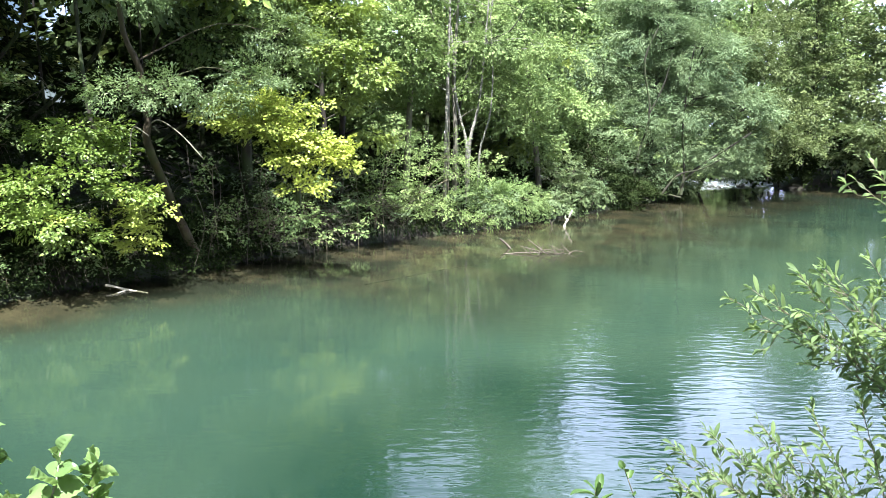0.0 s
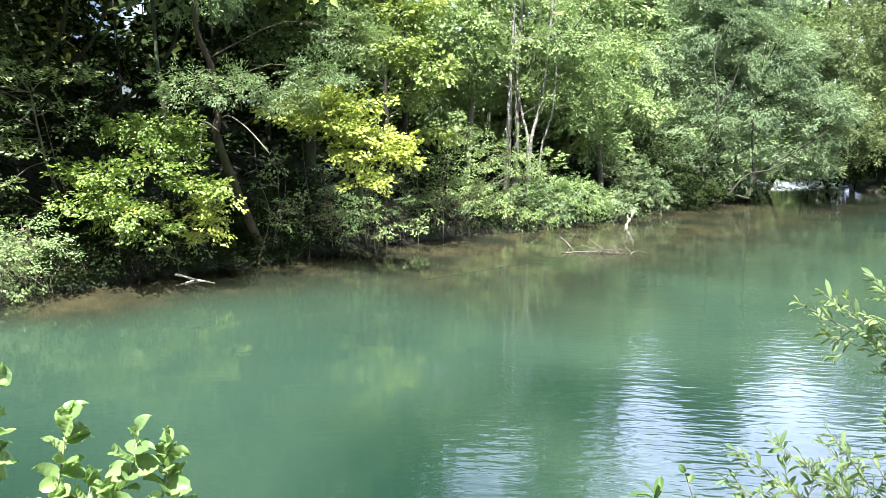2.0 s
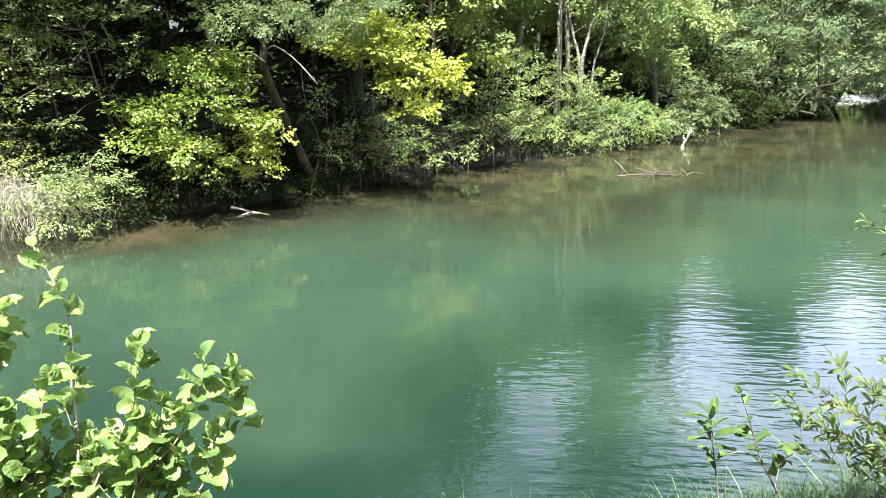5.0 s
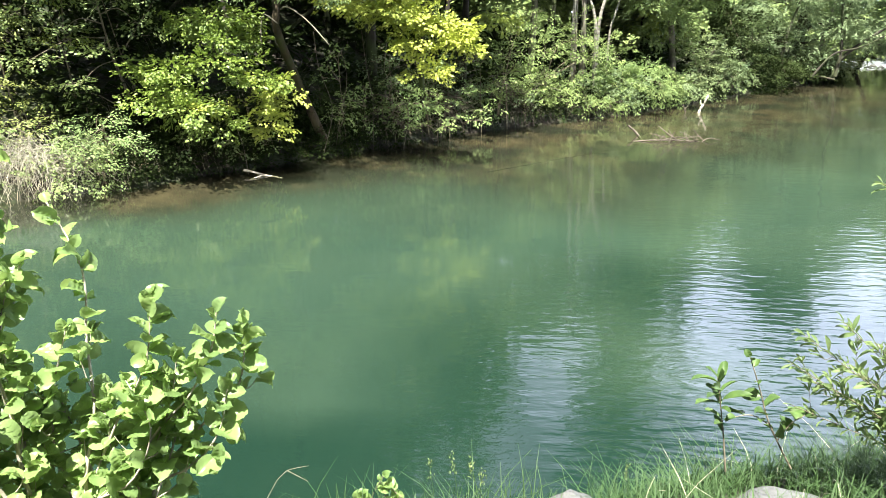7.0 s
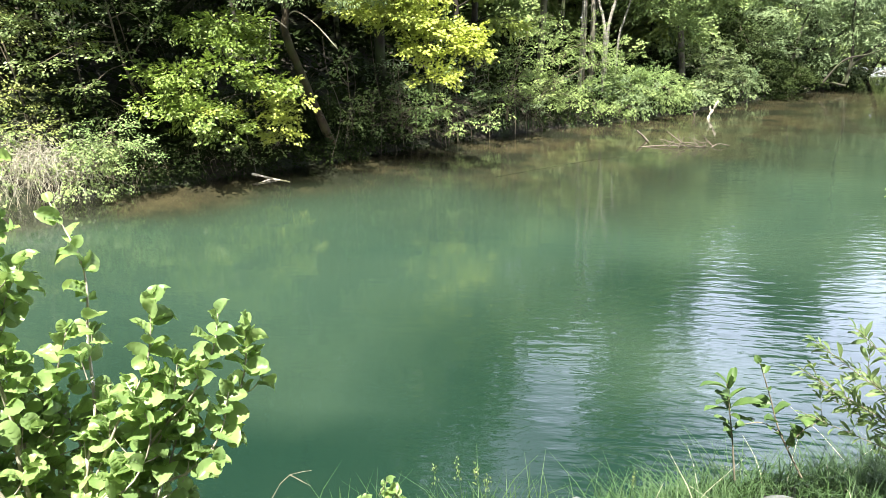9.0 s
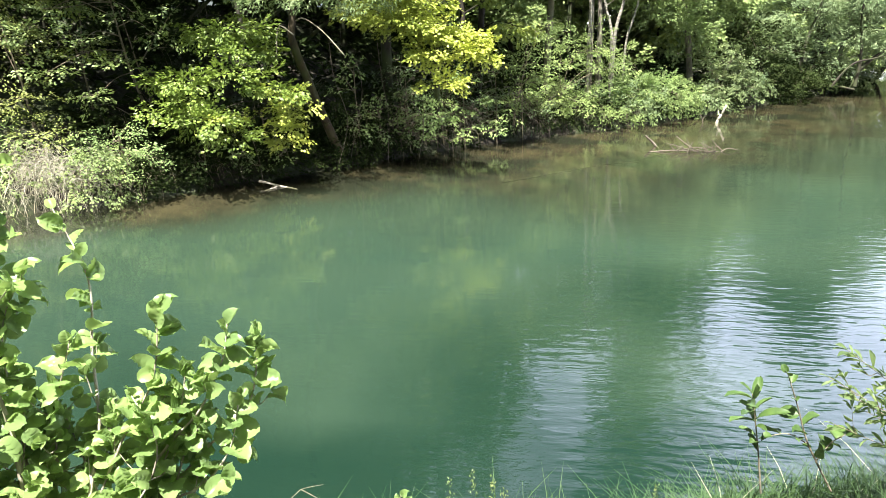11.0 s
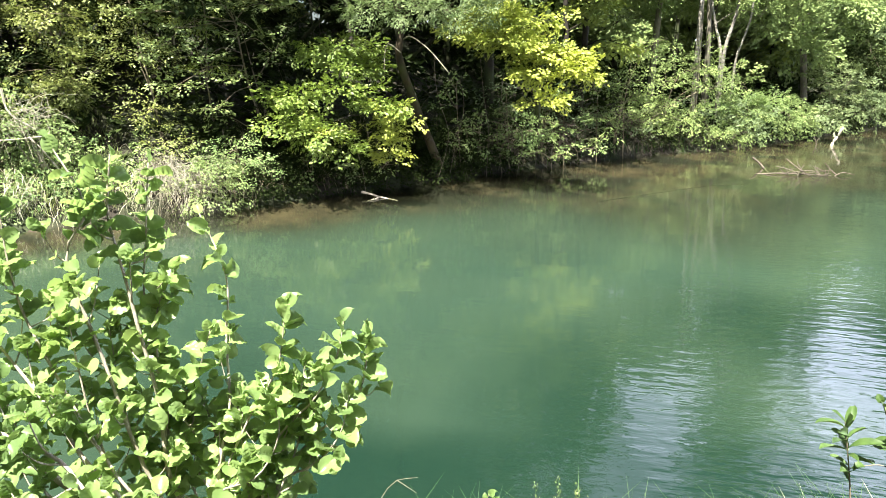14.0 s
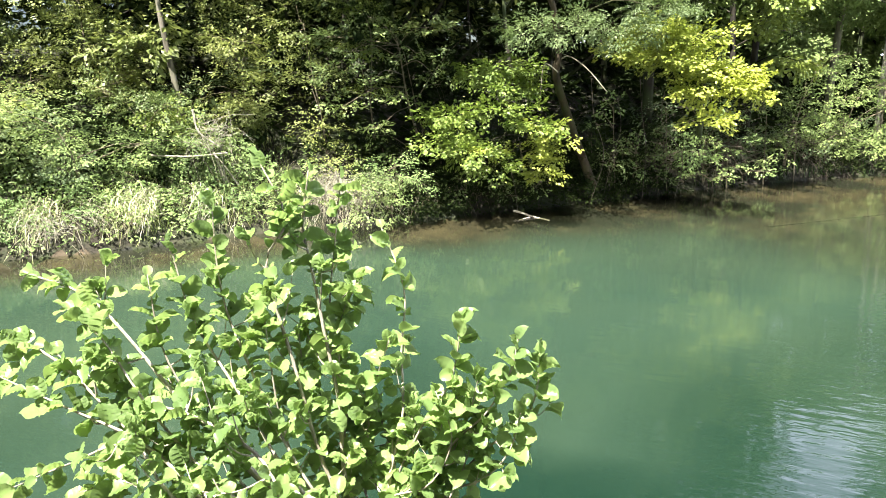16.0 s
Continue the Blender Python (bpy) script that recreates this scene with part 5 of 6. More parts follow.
for k in range(30):
    x, y, z = next(p for p in tufts(40, (-18, -8.6, 3, 14), 1.0, 7.0) if p[0] < -0.97 * p[1])
    r = rng.uniform(0.28, 0.5)
    tree("shrub", "sunlit scrub on the slope above the bank", "shrub", [(x, y, z), (x, y, z + 0.6)], 0.02,
         [(x + rng.normal(0, 0.35), y + rng.normal(0, 0.3), z + rng.uniform(0.3, 1.5), r, r, r * 0.7) for _ in range(3)],
         (LEAF_OLIVE, LEAF_BRAMBLE, LEAF_LIME, LEAF_GREY)[k % 4], BARK_TWIG, 0.085, 0.6, 20, 10, 0.18, 0.6, False, group="scrub on the slope", limb_r=0.6)

# ---- weir ----
n = 60
u, w = np.meshgrid(np.linspace(0, 1, n), np.linspace(0, 1, 24), indexing="ij")
fx, fy = 13.2 + 9.0 * u, 40.5 + 5.0 * u + 9 * w
fz = -0.06 + 0.12 * w + 0.07 * rng.random(u.shape)
weir = new("weir", raw_mesh("weir", np.stack([fx, fy, fz], -1).reshape(-1, 3), grid_faces(n, 24), FOAM, True))
tagged(weir, "white foaming water running over a low weir", "weir", kind="structure")

def pebble_mesh(seed):
    bm = bmesh.new()
    bmesh.ops.create_icosphere(bm, subdivisions=2, radius=1)
    for v in bm.verts:
        v.co *= 1 + 0.3 * noise.noise(v.co * 1.2 + Vector((seed, 0, 0)))
        v.co.z *= 0.6
    me = bpy.data.meshes.new("stone")
    bm.to_mesh(me)
    bm.free()
    me.materials.append(ROCK)
    return me


ROCKS = [pebble_mesh(k * 7.0) for k in range(4)]
for k in range(16):
    u, w = rng.random(), rng.random()
    ob = new("stone", ROCKS[k % 4])
    r = rng.uniform(0.08, 0.22)
    ob.matrix_basis = Matrix.LocRotScale((12.9 + 9.0 * u, 40.6 + 5.0 * u + 2.5 * w, 0.02 + 0.05 * w), Euler((0, 0, rng.uniform(0, 6))), (r, r * 0.8, r))
    tagged(ob, "pale wet stone in the foaming rapids", "stone", "stones of the weir")

# ---- near bank ----
def stone(at, r, seed, label):
    bm = bmesh.new()
    bmesh.ops.create_icosphere(bm, subdivisions=4, radius=1)
    for v in bm.verts:
        k = 1 + 0.22 * noise.noise(v.co * 1.3 + Vector((seed, 0, 0))) + 0.07 * noise.noise(v.co * 4 + Vector((seed, 3, 0)))
        v.co = Vector((v.co.x * r[0] * k, v.co.y * r[1] * k, v.co.z * r[2] * k))
    me = bpy.data.meshes.new("stone")
    bm.to_mesh(me)
    bm.free()
    me.polygons.foreach_set("use_smooth", np.full(len(me.polygons), True))
    me.materials.append(ROCK)
    ob = new("stone", me)
    ob.location = at
    return tagged(ob, label, "stone", "bank stones")


STONES = ((0.03, 2.76, 0.14, 0.13), (0.88, 2.7, 0.24, 0.17), (1.2, 2.5, 0.16, 0.14))
stone((0.05, 2.76, gz(0.05, 2.76) + 0.005), (0.12, 0.1, 0.12), 1.0, "pale limestone half sunk in the grassy bank")
stone((0.9, 2.7, gz(0.9, 2.7) - 0.025), (0.2, 0.14, 0.085), 5.0, "flat pale limestone with yellow moss in the grass")
stone((1.2, 2.5, gz(1.2, 2.5) + 0.0), (0.15, 0.13, 0.08), 9.0, "small mossy stone under the willow bush")


def clear_of_stones(p):
    keep = np.ones(len(p), bool)
    for x, y, rx, ry in STONES:
        keep &= ((p[:, 0] - x) / rx) ** 2 + ((p[:, 1] - y) / ry) ** 2 > 0.85
    return p[keep]


p = clear_of_stones(tufts(9500, (-2.2, 3.2, 1.3, 4.0), 0.05, 2.1, False))
patchy = 0.75 + 0.45 * wobble(p[:, 0], p[:, 1], 5.0, 2.0)
p = p[rng.random(len(p)) < np.clip(patchy, 0.15, 1)]
grass_patch("bank_grass", "lush green grass on the near bank", p, 0.15, 0.006, 0.5, GRASS)
p = clear_of_stones(tufts(5200, (0.15, 1.9, 2.2, 3.9), 0.1, 1.3, False))
p = p[rng.random(len(p)) < np.clip(0.35 + 0.5 * p[:, 0], 0.2, 1)]
grass_patch("bank_grass", "long thick green grass round the willow bush", p, 0.21, 0.0055, 0.6, GRASS)
p = clear_of_stones(tufts(1100, (-1.0, 0.3, 2.45, 3.05), 0.02, 0.6, False))
p = p[wobble(p[:, 0], p[:, 1], 9.0, 1.0) > -0.1]
grass_patch("bank_grass", "upright grass tufts on the brink of the bank", p[::2], 0.33, 0.0055, 0.25, GRASS)
p = clear_of_stones(tufts(60, (0.3, 1.7, 2.3, 3.6), 0.1, 1.2, False))
grass_patch("dry_grass", "few pale dry blades among the green grass", p, 0.24, 0.004, 0.8, DRY)
p = tufts(6000, (-3.2, 4.0, -1.5, 3.6), 0.8, 5.0, False)
grass_patch("meadow_grass", "short grass on the path along the bank", p, 0.1, 0.008, 0.6, GRASS)
p = clear_of_stones(tufts(150, (-1.8, 2.6, 1.8, 4.0), 0.2, 1.2, False))
grass_patch("tall_grass", "tall thin grass stalks on the near bank", p, 0.32, 0.006, 0.35, GRASS)
for k, (x, y) in enumerate(((-0.45, 2.72), (-0.4, 2.75), (-0.36, 2.7), (-0.56, 2.68), (0.3, 2.95))):
    g = gz(x, y)
    ob = thing("grass_stalk", (x, y, g), "flowering grass stalk with a loose seed head", "grass", "seeding grass")
    tip = np.array([x + rng.normal(0, 0.03), y + rng.normal(0, 0.02), g + rng.uniform(0.24, 0.36)])
    stalk = part("stalk", tube_mesh("stalk", [([(x, y, g - 0.02), ((x + tip[0]) / 2 + 0.01, y, g + 0.15), tuple(tip)], 0.0018, 0.001, 8, 4)], GRASS), ob)
    n = 26
    at = tip - np.array([0, 0, 1.0]) * rng.uniform(0, 0.1, n)[:, None] + 0.008 * rng.standard_normal((n, 3))
    v, f = leaf_cloud(at, 0.5 * rng.standard_normal((n, 3)) + (0, 0, 1), rng.standard_normal((n, 3)), 0.014, 0.4)
    part("seed_head", raw_mesh("seed_head", v, f, SUN_GRASS), stalk)


def leaf_mesh(name, length, width, mat, veins=6, curl=0.2, point=0.0, nl=9, nw=5, seed=0):
    """A leaf blade along +x with corrugated side veins and a folded midrib."""
    r = np.random.default_rng(seed)
    t, s = np.meshgrid(np.linspace(0, 1, nl), np.linspace(-1, 1, nw), indexing="ij")
    shape = (1 - np.abs(2 * t ** (1.0 + point) - 1) ** (2.4 - 2.5 * point)) ** (0.5 + point)
    shape *= 1 + 0.025 * np.where(np.arange(nl) % 2, 1, -1)[:, None] * (np.abs(s) > 0.9)
    x = length * (t + 0.05 * np.abs(s) * shape)
    y = width * 0.5 * s * shape
    z = (0.16 + 0.14 * r.random()) * width * np.abs(s) * shape - curl * length * t**2 + 0.115 * width * np.cos((t - 0.2 * np.abs(s)) * np.pi * veins * 2) * (0.25 + 0.75 * np.sin(np.pi * np.abs(s) ** 0.8)) * (np.abs(s) > 0.1) * shape
    z += 0.12 * width * r.normal() * s * t + 0.10 * width * np.sin(4.5 * t + r.uniform(0, 6)) * s
    y = y * (1 + 0.02 * r.standard_normal(y.shape))
    return raw_mesh(name, np.stack([x, y, z], -1).reshape(-1, 3), grid_faces(nl, nw), mat, True)


def leafy_plant(name, label, category, stems, blades_of, bark, spacing, size, most, mass_mat, droop=0.2, start=0.3, angle=50, wild=1.1, tip=2, lead=0.0048):
    """Stems of (points, r0, r1, leaves or not); leaves stand alternately along them, the first ones as parts of their own."""
    base = stems[0][0][0]
    ob = thing(name, (base[0], base[1], gz(base[0], base[1])), label, category)
    spots = []
    for pts, r0, r1 in stems:
        shoot = part("stem", tube_mesh("stem", [(pts, r0, r1, 3 + 3 * len(pts), 5)], bark), ob)
        p = smooth_path(pts, 60)
        d = unit(np.gradient(p, axis=0))
        run = np.concatenate([[0], np.cumsum(np.linalg.norm(np.diff(p, axis=0), axis=1))])
        s, turn = run[-1] * start, rng.uniform(0, 6)
        while s < run[-1] + 1e-4:
            i = min(59, int(np.searchsorted(run, s)))
            turn += 2.4 + rng.normal(0, 0.3)
            u = unit(np.cross(d[i], (0.1, 0.2, 0.97)))
            w = np.cross(d[i], u)
            out = u * math.cos(turn) + w * math.sin(turn)
            a = math.radians(angle + rng.normal(0, 12)) * (0.45 if s > run[-1] - spacing else 1)
            way = d[i] * math.cos(a) + out * math.sin(a)
            way[2] -= droop * rng.uniform(0, 1.4)
            spots.append((p[i] + out * r1, unit(way), size * rng.uniform(0.45, 1.2) * (0.7 if s > run[-1] - spacing else 1), shoot))
            s += spacing * rng.choice((0.35, 0.8, 1.7)) * rng.uniform(0.7, 1.3)
        for k in range(tip if r0 < lead else 3 * tip):   # young leaves that open round the bud
            u = unit(np.cross(d[-1], (0.1, 0.2, 0.97)))
            w = np.cross(d[-1], u)
            turn += 2.2 + rng.normal(0, 0.3)
            a = math.radians(min(62, 18 + 13 * k) + rng.normal(0, 8))
            way = d[-1] * math.cos(a) + (u * math.cos(turn) + w * math.sin(turn)) * math.sin(a)
            spots.append((p[-1 - 2 * k], unit(way), size * min(1.1, 0.6 + 0.1 * k) * rng.uniform(0.8, 1.15), shoot))
    order = rng.permutation(len(spots))
    mats = []
    for k in order:
        pos, way, scale, shoot = spots[k]
        up = unit(np.array([0, 0, 1.0]) + wild * rng.standard_normal(3) + np.array(to_sun) * 0.7)
        side = unit(np.cross(up, way))
        up = np.cross(way, side)
        m = Matrix((( *(way * scale),), (*(side * scale),), (*(up * scale),))).transposed().to_4x4()
        m.translation = Vector(pos)
        mats.append((m, shoot))
    for j, (m, shoot) in enumerate(mats[:most]):
        part("leaf", blades_of[j % len(blades_of)], shoot).matrix_basis = m
    if len(mats) > most:
        vs, fs, off = [], [], 0
        for j, (m, shoot) in enumerate(mats[most:]):
            me = blades_of[j % len(blades_of)]
            co = np.empty(len(me.vertices) * 3, np.float32)
            me.vertices.foreach_get("co", co)
            fi = np.empty(len(me.loops), np.int32)
            me.loops.foreach_get("vertex_index", fi)
            mm = np.array(m)
            vs.append(co.reshape(-1, 3) @ mm[:3, :3].T + mm[:3, 3])
            fs.append(fi.reshape(-1, 4) + off)
            off += len(me.vertices)
        tagged(part("foliage", raw_mesh("foliage", np.vstack(vs), np.vstack(fs), mass_mat, True), ob), kind="stuff")
    return ob


def branching(main, r, side_count, side_len, spread=0.9, up=0.3, first=0.25, last=1.0):
    """A main stem with thinner side shoots."""
    out = [(main, r, r * 0.3)]
    p = smooth_path(main, 40)
    d = unit(np.gradient(p, axis=0))
    for k in range(side_count):
        i = int((first + (last - first) * (k + rng.random() * 0.7) / side_count) * 38)
        q = unit(rng.standard_normal(3))
        way = unit(d[i] * 0.7 + q * spread + (0, 0, up))
        ln = side_len * rng.uniform(0.5, 1.2) * (1.1 - 0.6 * i / 40)
        e = p[i] + way * ln
        out.append(([p[i], p[i] + way * ln * 0.5 + (0, 0, -0.02), e + (0, 0, 0.06 * ln)], r * 0.4, r * 0.15))
    return out


ALDER = [leaf_mesh("leaf", 1.0, 0.86, LEAF_ALDER, 5, 0.06 + 0.09 * k, 0.0, 11, 5, k) for k in range(5)]
stems = []
B = (-1.3, 1.62, 0.85)
SHOOTS = [
    ([(-1.25, 1.72, 1.2), (-1.15, 1.8, 1.35), (-1.01, 1.85, 1.49), (-0.98, 1.88, 1.6), (-0.98, 1.9, 1.7)], 0.006),
    ([(-1.35, 1.7, 1.18), (-1.23, 1.74, 1.39), (-1.12, 1.78, 1.51), (-1.04, 1.8, 1.66), (-1.02, 1.82, 1.77)], 0.006),
    ([(-1.43, 1.68, 1.17), (-1.35, 1.72, 1.41), (-1.23, 1.75, 1.62), (-1.2, 1.78, 1.83)], 0.006),
    ([(-1.44, 1.66, 1.18), (-1.43, 1.75, 1.44), (-1.49, 1.85, 1.64), (-1.5, 1.9, 1.86), (-1.62, 1.95, 2.06)], 0.008),
    ([(-1.56, 1.6, 1.18), (-1.58, 1.6, 1.51), (-1.62, 1.6, 1.75), (-1.66, 1.6, 2.0), (-1.68, 1.6, 2.13), (-1.64, 1.6, 2.31)], 0.009),
    ([(-1.6, 1.66, 1.14), (-1.65, 1.7, 1.46), (-1.68, 1.7, 1.79), (-1.64, 1.7, 2.03), (-1.61, 1.72, 2.27)], 0.007),
    ([(-1.53, 1.5, 1.24), (-1.68, 1.5, 1.7), (-1.76, 1.5, 2.01), (-1.66, 1.5, 2.17), (-1.76, 1.5, 2.36)], 0.008),
    ([(-1.6, 1.64, 1.15), (-1.62, 1.66, 1.52), (-1.62, 1.68, 1.78), (-1.53, 1.7, 1.95)], 0.005),
    ([(-1.53, 1.4, 1.3), (-1.8, 1.4, 1.75), (-1.87, 1.4, 1.97), (-1.87, 1.4, 2.24)], 0.007),
    ([(-1.54, 1.36, 1.32), (-1.8, 1.36, 1.63), (-1.97, 1.36, 1.85), (-2.04, 1.36, 2.09)], 0.008),
    ([(-1.56, 1.28, 1.36), (-1.9, 1.24, 1.6), (-2.08, 1.2, 1.81), (-2.25, 1.18, 1.94), (-2.49, 1.15, 1.99)], 0.01),
    ([(-1.58, 1.3, 1.32), (-1.86, 1.27, 1.56), (-1.99, 1.25, 1.77), (-2.02, 1.25, 2.01)], 0.007),
    ([(-1.61, 1.15, 1.38), (-1.81, 1.12, 1.42), (-1.96, 1.08, 1.57), (-2.22, 1.04, 1.77), (-2.41, 1.0, 1.83)], 0.011),
    ([(-1.6, 1.1, 1.39), (-1.77, 1.1, 1.46), (-1.91, 1.06, 1.57), (-2.16, 1.0, 1.65), (-2.47, 0.96, 1.72)], 0.008),
    ([(-1.66, 1.05, 1.4), (-1.86, 1.02, 1.58), (-2.14, 0.98, 1.47), (-2.6, 0.95, 1.24)], 0.007),
    ([(-1.46, 1.22, 1.4), (-1.57, 1.2, 1.54), (-1.78, 1.16, 1.63), (-2.04, 1.12, 1.66), (-2.38, 1.1, 1.77)], 0.009),
    ([(-1.58, 1.45, 1.26), (-1.7, 1.45, 1.47), (-1.73, 1.45, 1.7), (-1.74, 1.45, 1.88)], 0.006),
    ([(-1.57, 1.7, 1.12), (-1.55, 1.7, 1.35), (-1.51, 1.7, 1.55), (-1.43, 1.7, 1.75)], 0.006),
    ([(-1.38, 1.72, 1.16), (-1.26, 1.75, 1.31), (-1.18, 1.77, 1.49), (-1.14, 1.78, 1.65)], 0.005),
    ([(-1.32, 1.72, 1.16), (-1.14, 1.76, 1.27), (-1.04, 1.78, 1.39), (-1.0, 1.8, 1.55)], 0.006),
    ([(-1.6, 1.25, 1.34), (-1.73, 1.25, 1.44), (-1.77, 1.25, 1.58), (-1.81, 1.25, 1.75)], 0.006),
    ([(-1.65, 1.02, 1.39), (-1.78, 1.0, 1.45), (-1.9, 0.98, 1.48), (-2.11, 0.96, 1.38)], 0.006),
    ([(-1.61, 1.56, 1.17), (-1.66, 1.56, 1.35), (-1.69, 1.56, 1.55), (-1.7, 1.56, 1.77)], 0.006),
    ([(-1.42, 1.6, 1.18), (-1.25, 1.62, 1.3), (-1.17, 1.64, 1.47), (-1.23, 1.65, 1.62)], 0.005),
    ([(-1.62, 1.2, 1.35), (-1.81, 1.15, 1.51), (-1.92, 1.1, 1.69), (-2.04, 1.08, 1.86), (-2.16, 1.05, 1.95)], 0.007)]
for k, (rest, r) in enumerate(SHOOTS):
    stems += branching([B, *rest], r, (3 if k < 4 or k > 17 else 2 + len(rest)), 0.13 if k < 4 else 0.2, 1.0, 0.35, 0.2, 0.78)
for a in np.linspace(-0.55, 0.16, 6):
    stems += branching([B, (B[0] + 0.25 * a, B[1] + 0.05, 1.1), (B[0] + 0.7 * a, B[1] + 0.12, 1.32), (B[0] + 1.0 * a, B[1] + 0.16, 1.5 - 0.1 * abs(a))], 0.006, 4, 0.2, 1.0, 0.35, 0.3)
leafy_plant("alder_bush", "young alder bush with sunlit ribbed round leaves on the bank", "bush", stems, ALDER, BARK_ALDER, 0.044, 0.069, 300, LEAF_ALDER_MASS, 0.3, 0.28, 58, 0.85, 3)

WILLOW = [leaf_mesh("leaf", 1.0, 0.25, LEAF_WILLOW, 2, 0.1 + 0.08 * k, 0.15, 6, 3, 20 + k) for k in range(4)]
stems = []
W = (1.84, 2.74, 0.66)
# arms that lean out over the water, bare below and leafy towards their tips
for elbow, fork, end, k, ln in (
        ((1.93, 2.68, 1.22), (1.66, 2.66, 1.66), (1.09, 2.7, 1.99), 9, 0.2), ((1.93, 2.68, 1.22), (1.62, 2.66, 1.7), (1.14, 2.62, 2.04), 9, 0.2),
        ((1.95, 2.64, 1.26), (1.7, 2.62, 1.66), (1.3, 2.6, 2.1), 8, 0.22), ((1.95, 2.64, 1.26), (1.74, 2.6, 1.7), (1.37, 2.56, 2.13), 8, 0.2),
        ((1.95, 2.64, 1.26), (1.76, 2.62, 1.74), (1.44, 2.64, 2.1), 8, 0.2), ((1.96, 2.62, 1.3), (1.8, 2.6, 1.8), (1.54, 2.58, 2.16), 8, 0.22),
        ((1.93, 2.68, 1.22), (1.6, 2.68, 1.68), (1.22, 2.7, 1.87), 8, 0.18), ((1.94, 2.66, 1.24), (1.64, 2.64, 1.72), (1.36, 2.66, 1.9), 9, 0.2),
        ((1.97, 2.6, 1.3), (1.78, 2.58, 1.75), (1.52, 2.52, 1.95), 8, 0.22), ((1.98, 2.6, 1.34), (1.86, 2.58, 1.9), (1.6, 2.56, 2.3), 8, 0.2),
        ((2.0, 2.62, 1.4), (1.86, 2.62, 2.1), (1.5, 2.63, 2.44), 6, 0.14), ((2.0, 2.62, 1.4), (1.84, 2.64, 2.1), (1.55, 2.65, 2.52), 6, 0.14),
        ((1.99, 2.6, 1.38), (1.84, 2.58, 1.9), (1.66, 2.56, 2.1), 8, 0.22), ((2.02, 2.6, 1.4), (1.98, 2.56, 1.9), (1.78, 2.52, 2.3), 8, 0.25),
        ((2.02, 2.66, 1.4), (2.06, 2.72, 1.9), (1.95, 2.8, 2.2), 8, 0.3), ((2.0, 2.6, 1.36), (1.84, 2.56, 1.6), (1.64, 2.52, 1.76), 8, 0.22)):
    stems += branching([W, elbow, fork, end], 0.0045, k, ln, 0.8, 0.25, 0.6)
# low shoots from the foot
for end, k, ln in (((0.9, 2.7, 1.4), 7, 0.16), ((1.02, 2.68, 1.47), 7, 0.16), ((1.21, 2.66, 1.52), 7, 0.18), ((1.4, 2.62, 1.56), 7, 0.2), ((1.56, 2.6, 1.63), 7, 0.22), ((1.65, 2.55, 1.62), 7, 0.22),
                   ((0.85, 2.7, 1.29), 7, 0.16), ((1.13, 2.66, 1.4), 7, 0.18), ((1.34, 2.6, 1.45), 7, 0.2), ((1.47, 2.56, 1.3), 8, 0.22), ((1.66, 2.5, 1.36), 8, 0.24), ((0.95, 2.74, 1.2), 7, 0.17), ((1.08, 2.64, 1.28), 7, 0.18),
                   ((1.24, 2.62, 1.32), 7, 0.2), ((1.02, 2.78, 1.12), 7, 0.18), ((1.18, 2.6, 1.16), 8, 0.2), ((1.32, 2.7, 1.2), 8, 0.22), ((1.5, 2.5, 1.16), 8, 0.24), ((1.38, 2.5, 1.12), 8, 0.22), ((0.9, 2.74, 1.08), 7, 0.16),
                   ((1.78, 2.46, 1.46), 8, 0.26), ((1.9, 2.6, 1.6), 8, 0.3), ((1.1, 2.84, 1.24), 7, 0.18), ((1.28, 2.84, 1.3), 7, 0.2)):
    a, e = np.array(W), np.array(end)
    m = a + (e - a) * 0.5 + np.array([0.06, 0.0, 0.02 - 0.08 * (e - a)[2]])
    stems += branching([W, tuple(m), end], 0.004, k, ln, 0.8, 0.3, 0.4)
leafy_plant("willow_bush", "willow bush with narrow green leaves on the near bank", "bush", stems, WILLOW, BARK_TWIG, 0.0185, 0.062, 290, LEAF_WILLOW_MASS, 0.1, 0.45, 42)
SAP = [leaf_mesh("leaf", 1.0, 0.32, LEAF_DEEP, 4, 0.15 + 0.12 * k, 0.1, 9, 5, 40 + k) for k in range(3)]
leafy_plant("sapling", "small dark green sapling in the bank grass", "plant", [([(0.717, 2.91, 0.643), (0.686, 2.91, 0.867), (0.646, 2.91, 1.102)], 0.0045, 0.002)],
            SAP, BARK_TWIG, 0.022, 0.115, 60, LEAF_WILLOW_MASS, 0.05, 0.42, 52, 0.5)
ROUND = [leaf_mesh("leaf", 1.0, 0.78, LEAF_DEEP, 4, 0.15 + 0.1 * k, 0.0, 9, 5, 50 + k) for k in range(3)]
leafy_plant("sapling", "thin leaning sapling with small round leaves", "plant",
            [([(0.975, 2.88, 0.7), (0.867, 2.88, 0.907), (0.813, 2.88, 1.069), (0.76, 2.88, 1.217)], 0.0045, 0.002), ([(0.867, 2.88, 0.907), (0.79, 2.88, 0.947), (0.723, 2.88, 0.934)], 0.003, 0.0015), ([(0.911, 2.9, 0.821), (0.958, 2.9, 0.907), (1.009, 2.9, 0.952)], 0.003, 0.0015)],
            ROUND, BARK_TWIG, 0.036, 0.072, 100, LEAF_WILLOW_MASS, 0.1, 0.3, 60, 0.7)

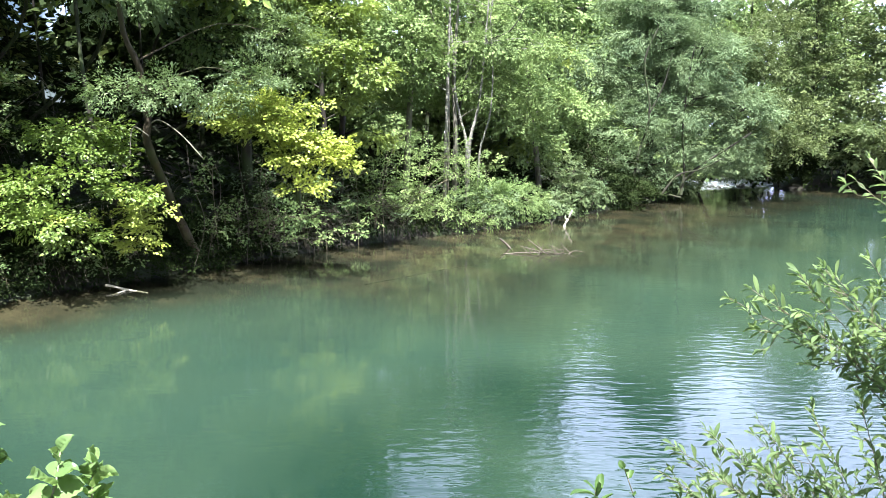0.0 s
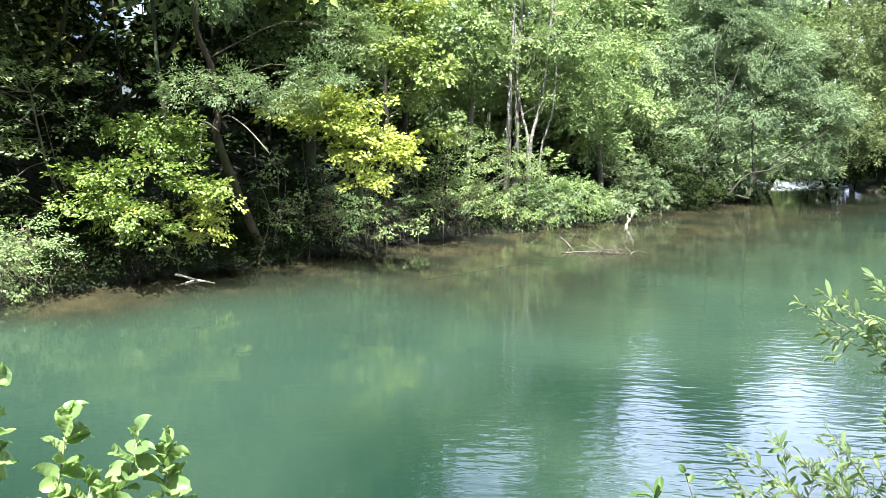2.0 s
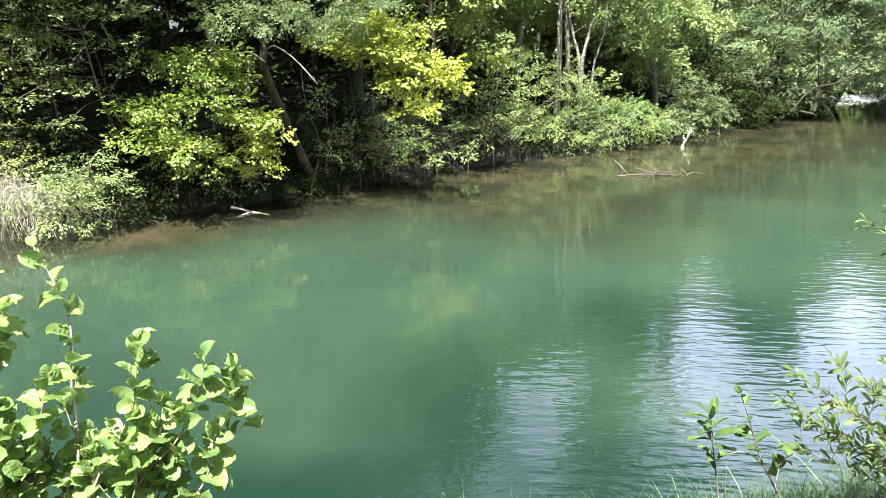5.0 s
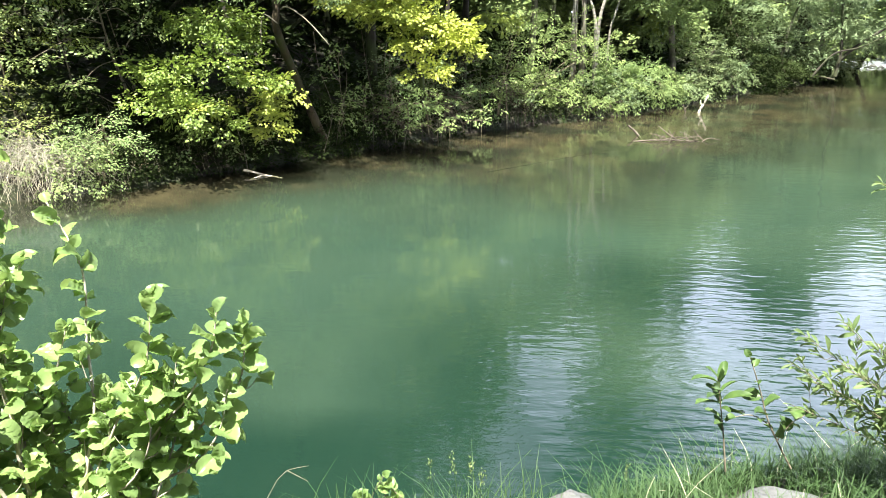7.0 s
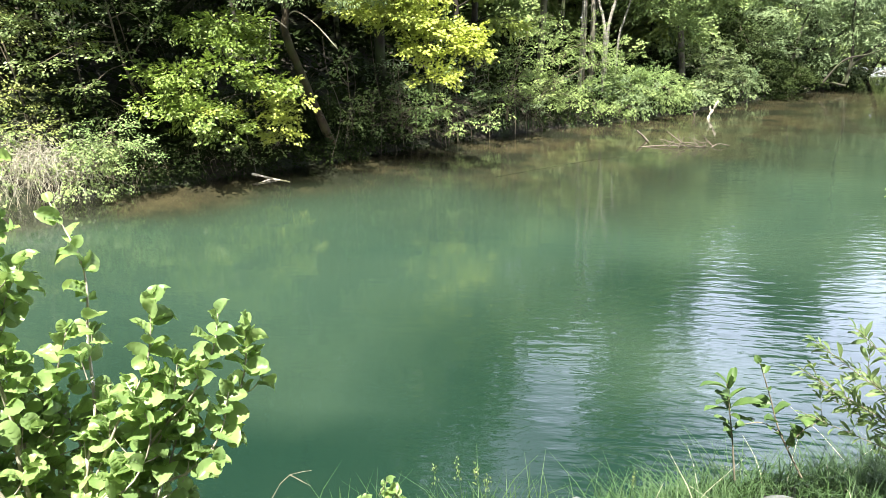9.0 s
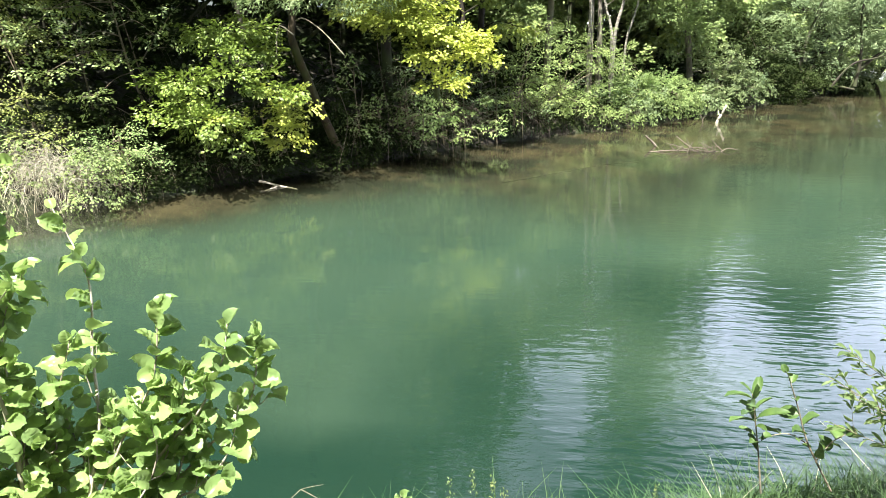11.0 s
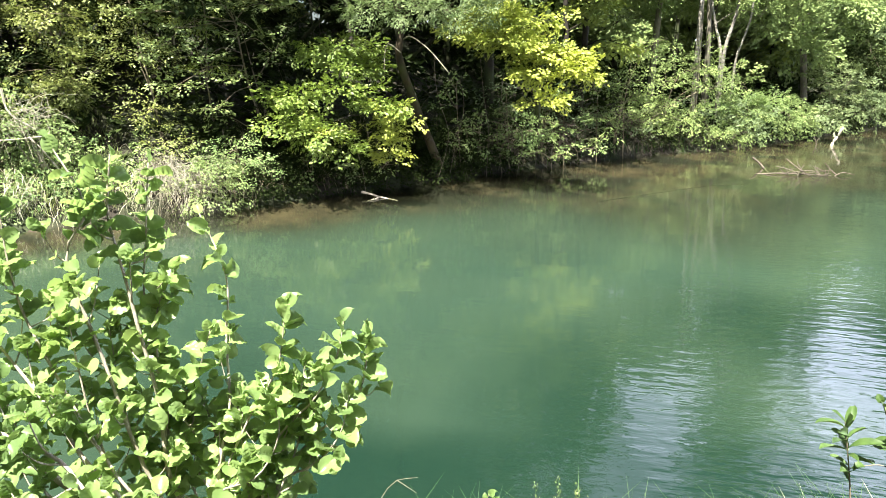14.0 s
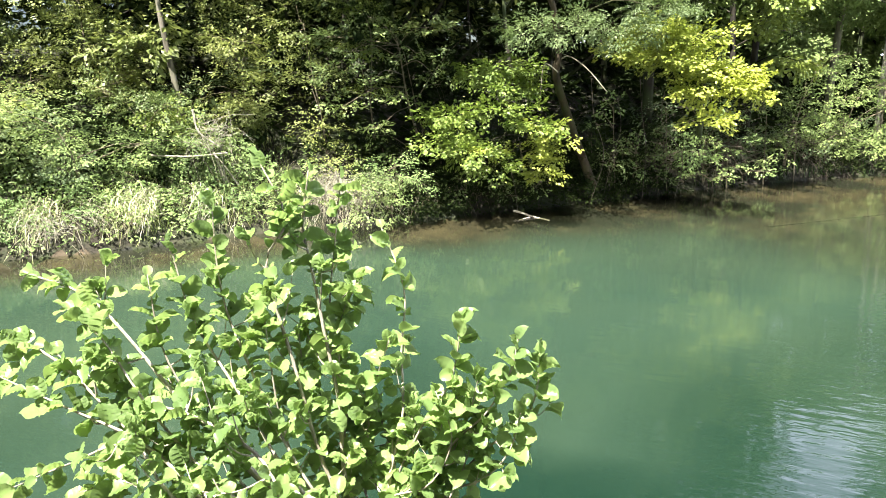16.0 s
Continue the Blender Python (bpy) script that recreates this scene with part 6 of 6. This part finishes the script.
HERB = [leaf_mesh("leaf", 1.0, 0.9, LEAF_ALDER, 3, 0.3 + 0.1 * k, 0.0, 9, 5, 60 + k) for k in range(3)]
for x, y, top in ((-0.78, 2.6, 0.71), (-0.67, 2.6, 0.65), (-0.91, 2.6, 0.62)):
    g = gz(x, y)
    leafy_plant("herb", "low broad-leaved herb in the bank grass", "plant",
                [([(x, y, g - 0.02), (x + rng.normal(0, 0.02), y, (g + top) / 2), (x + rng.normal(0, 0.04), y - 0.02, top + rng.uniform(-0.05, 0.01))], 0.003, 0.002) for _ in range(2)],
                HERB, BARK_TWIG, 0.05, 0.06, 40, LEAF_ALDER_MASS, 0.2, 0.55, 70)
dead_wood("dead_twig", "bare forked twig beside the alder bush",
          [([(-1.2, 2.3, 0.7), (-1.12, 2.36, 0.84), (-1.02, 2.4, 0.86)], 0.0024, 0.0012, 6, 4),
           ([(-1.1, 2.37, 0.85), (-1.02, 2.38, 0.8)], 0.003, 0.0015, 4, 4)], BARK_TWIG)

# a leaning tree fills the gap between the willow and the bend
tree("sallow", "dull green sallow leaning over the weir", "tree",
     [(14.2, 40.4, 0.7), (15.2, 39.2, 2.6), (16.4, 38.4, 4.2), (17.0, 38.2, 7.6)], 0.12,
     [(17.0, 38.2, 4.6, 1.3, 1.1, 0.9), (17.6, 38.4, 6.4, 1.3, 1.1, 0.9), (17.4, 38.0, 3.1, 1.3, 1.0, 0.7), (16.2, 37.8, 2.3, 1.0, 0.8, 0.5), (18.8, 38.4, 2.4, 1.2, 0.9, 0.6),
      (17.2, 38.2, 8.4, 1.4, 1.2, 1.0), (18.8, 38.8, 4.2, 1.2, 1.0, 0.7),
      (15.2, 36.0, 3.2, 1.1, 1.0, 0.8), (15.6, 36.2, 5.0, 1.2, 1.1, 0.9), (15.2, 36.2, 1.7, 1.0, 0.8, 0.4), (15.8, 36.4, 6.8, 1.1, 1.1, 0.9)],
     LEAF_BEND, BARK_DARK, 0.2, 0.5, 9, 12, 0.36, 0.55, twigs=3)
# added to close a bright gap; the hollow's shade is its leaf colour
tree("bush", "added bush, its dark leaves standing for a shaded hollow", "bush",
     [(20.4, 43.6, 0.4), (20.2, 43.3, 1.0), (20.0, 43.0, 1.8)], 0.06,
     [(18.6, 42.2, 1.5, 1.5, 0.9, 1.0), (20.2, 43.0, 1.7, 1.5, 0.9, 1.1), (19.4, 42.6, 2.9, 1.7, 0.9, 0.9), (21.6, 43.4, 1.9, 1.3, 0.9, 1.0)],
     LEAF_SHADE_TONE, BARK_DARK, 0.22, 0.6, 9, 12, 0.34, 0.5, twigs=2, fine=False)
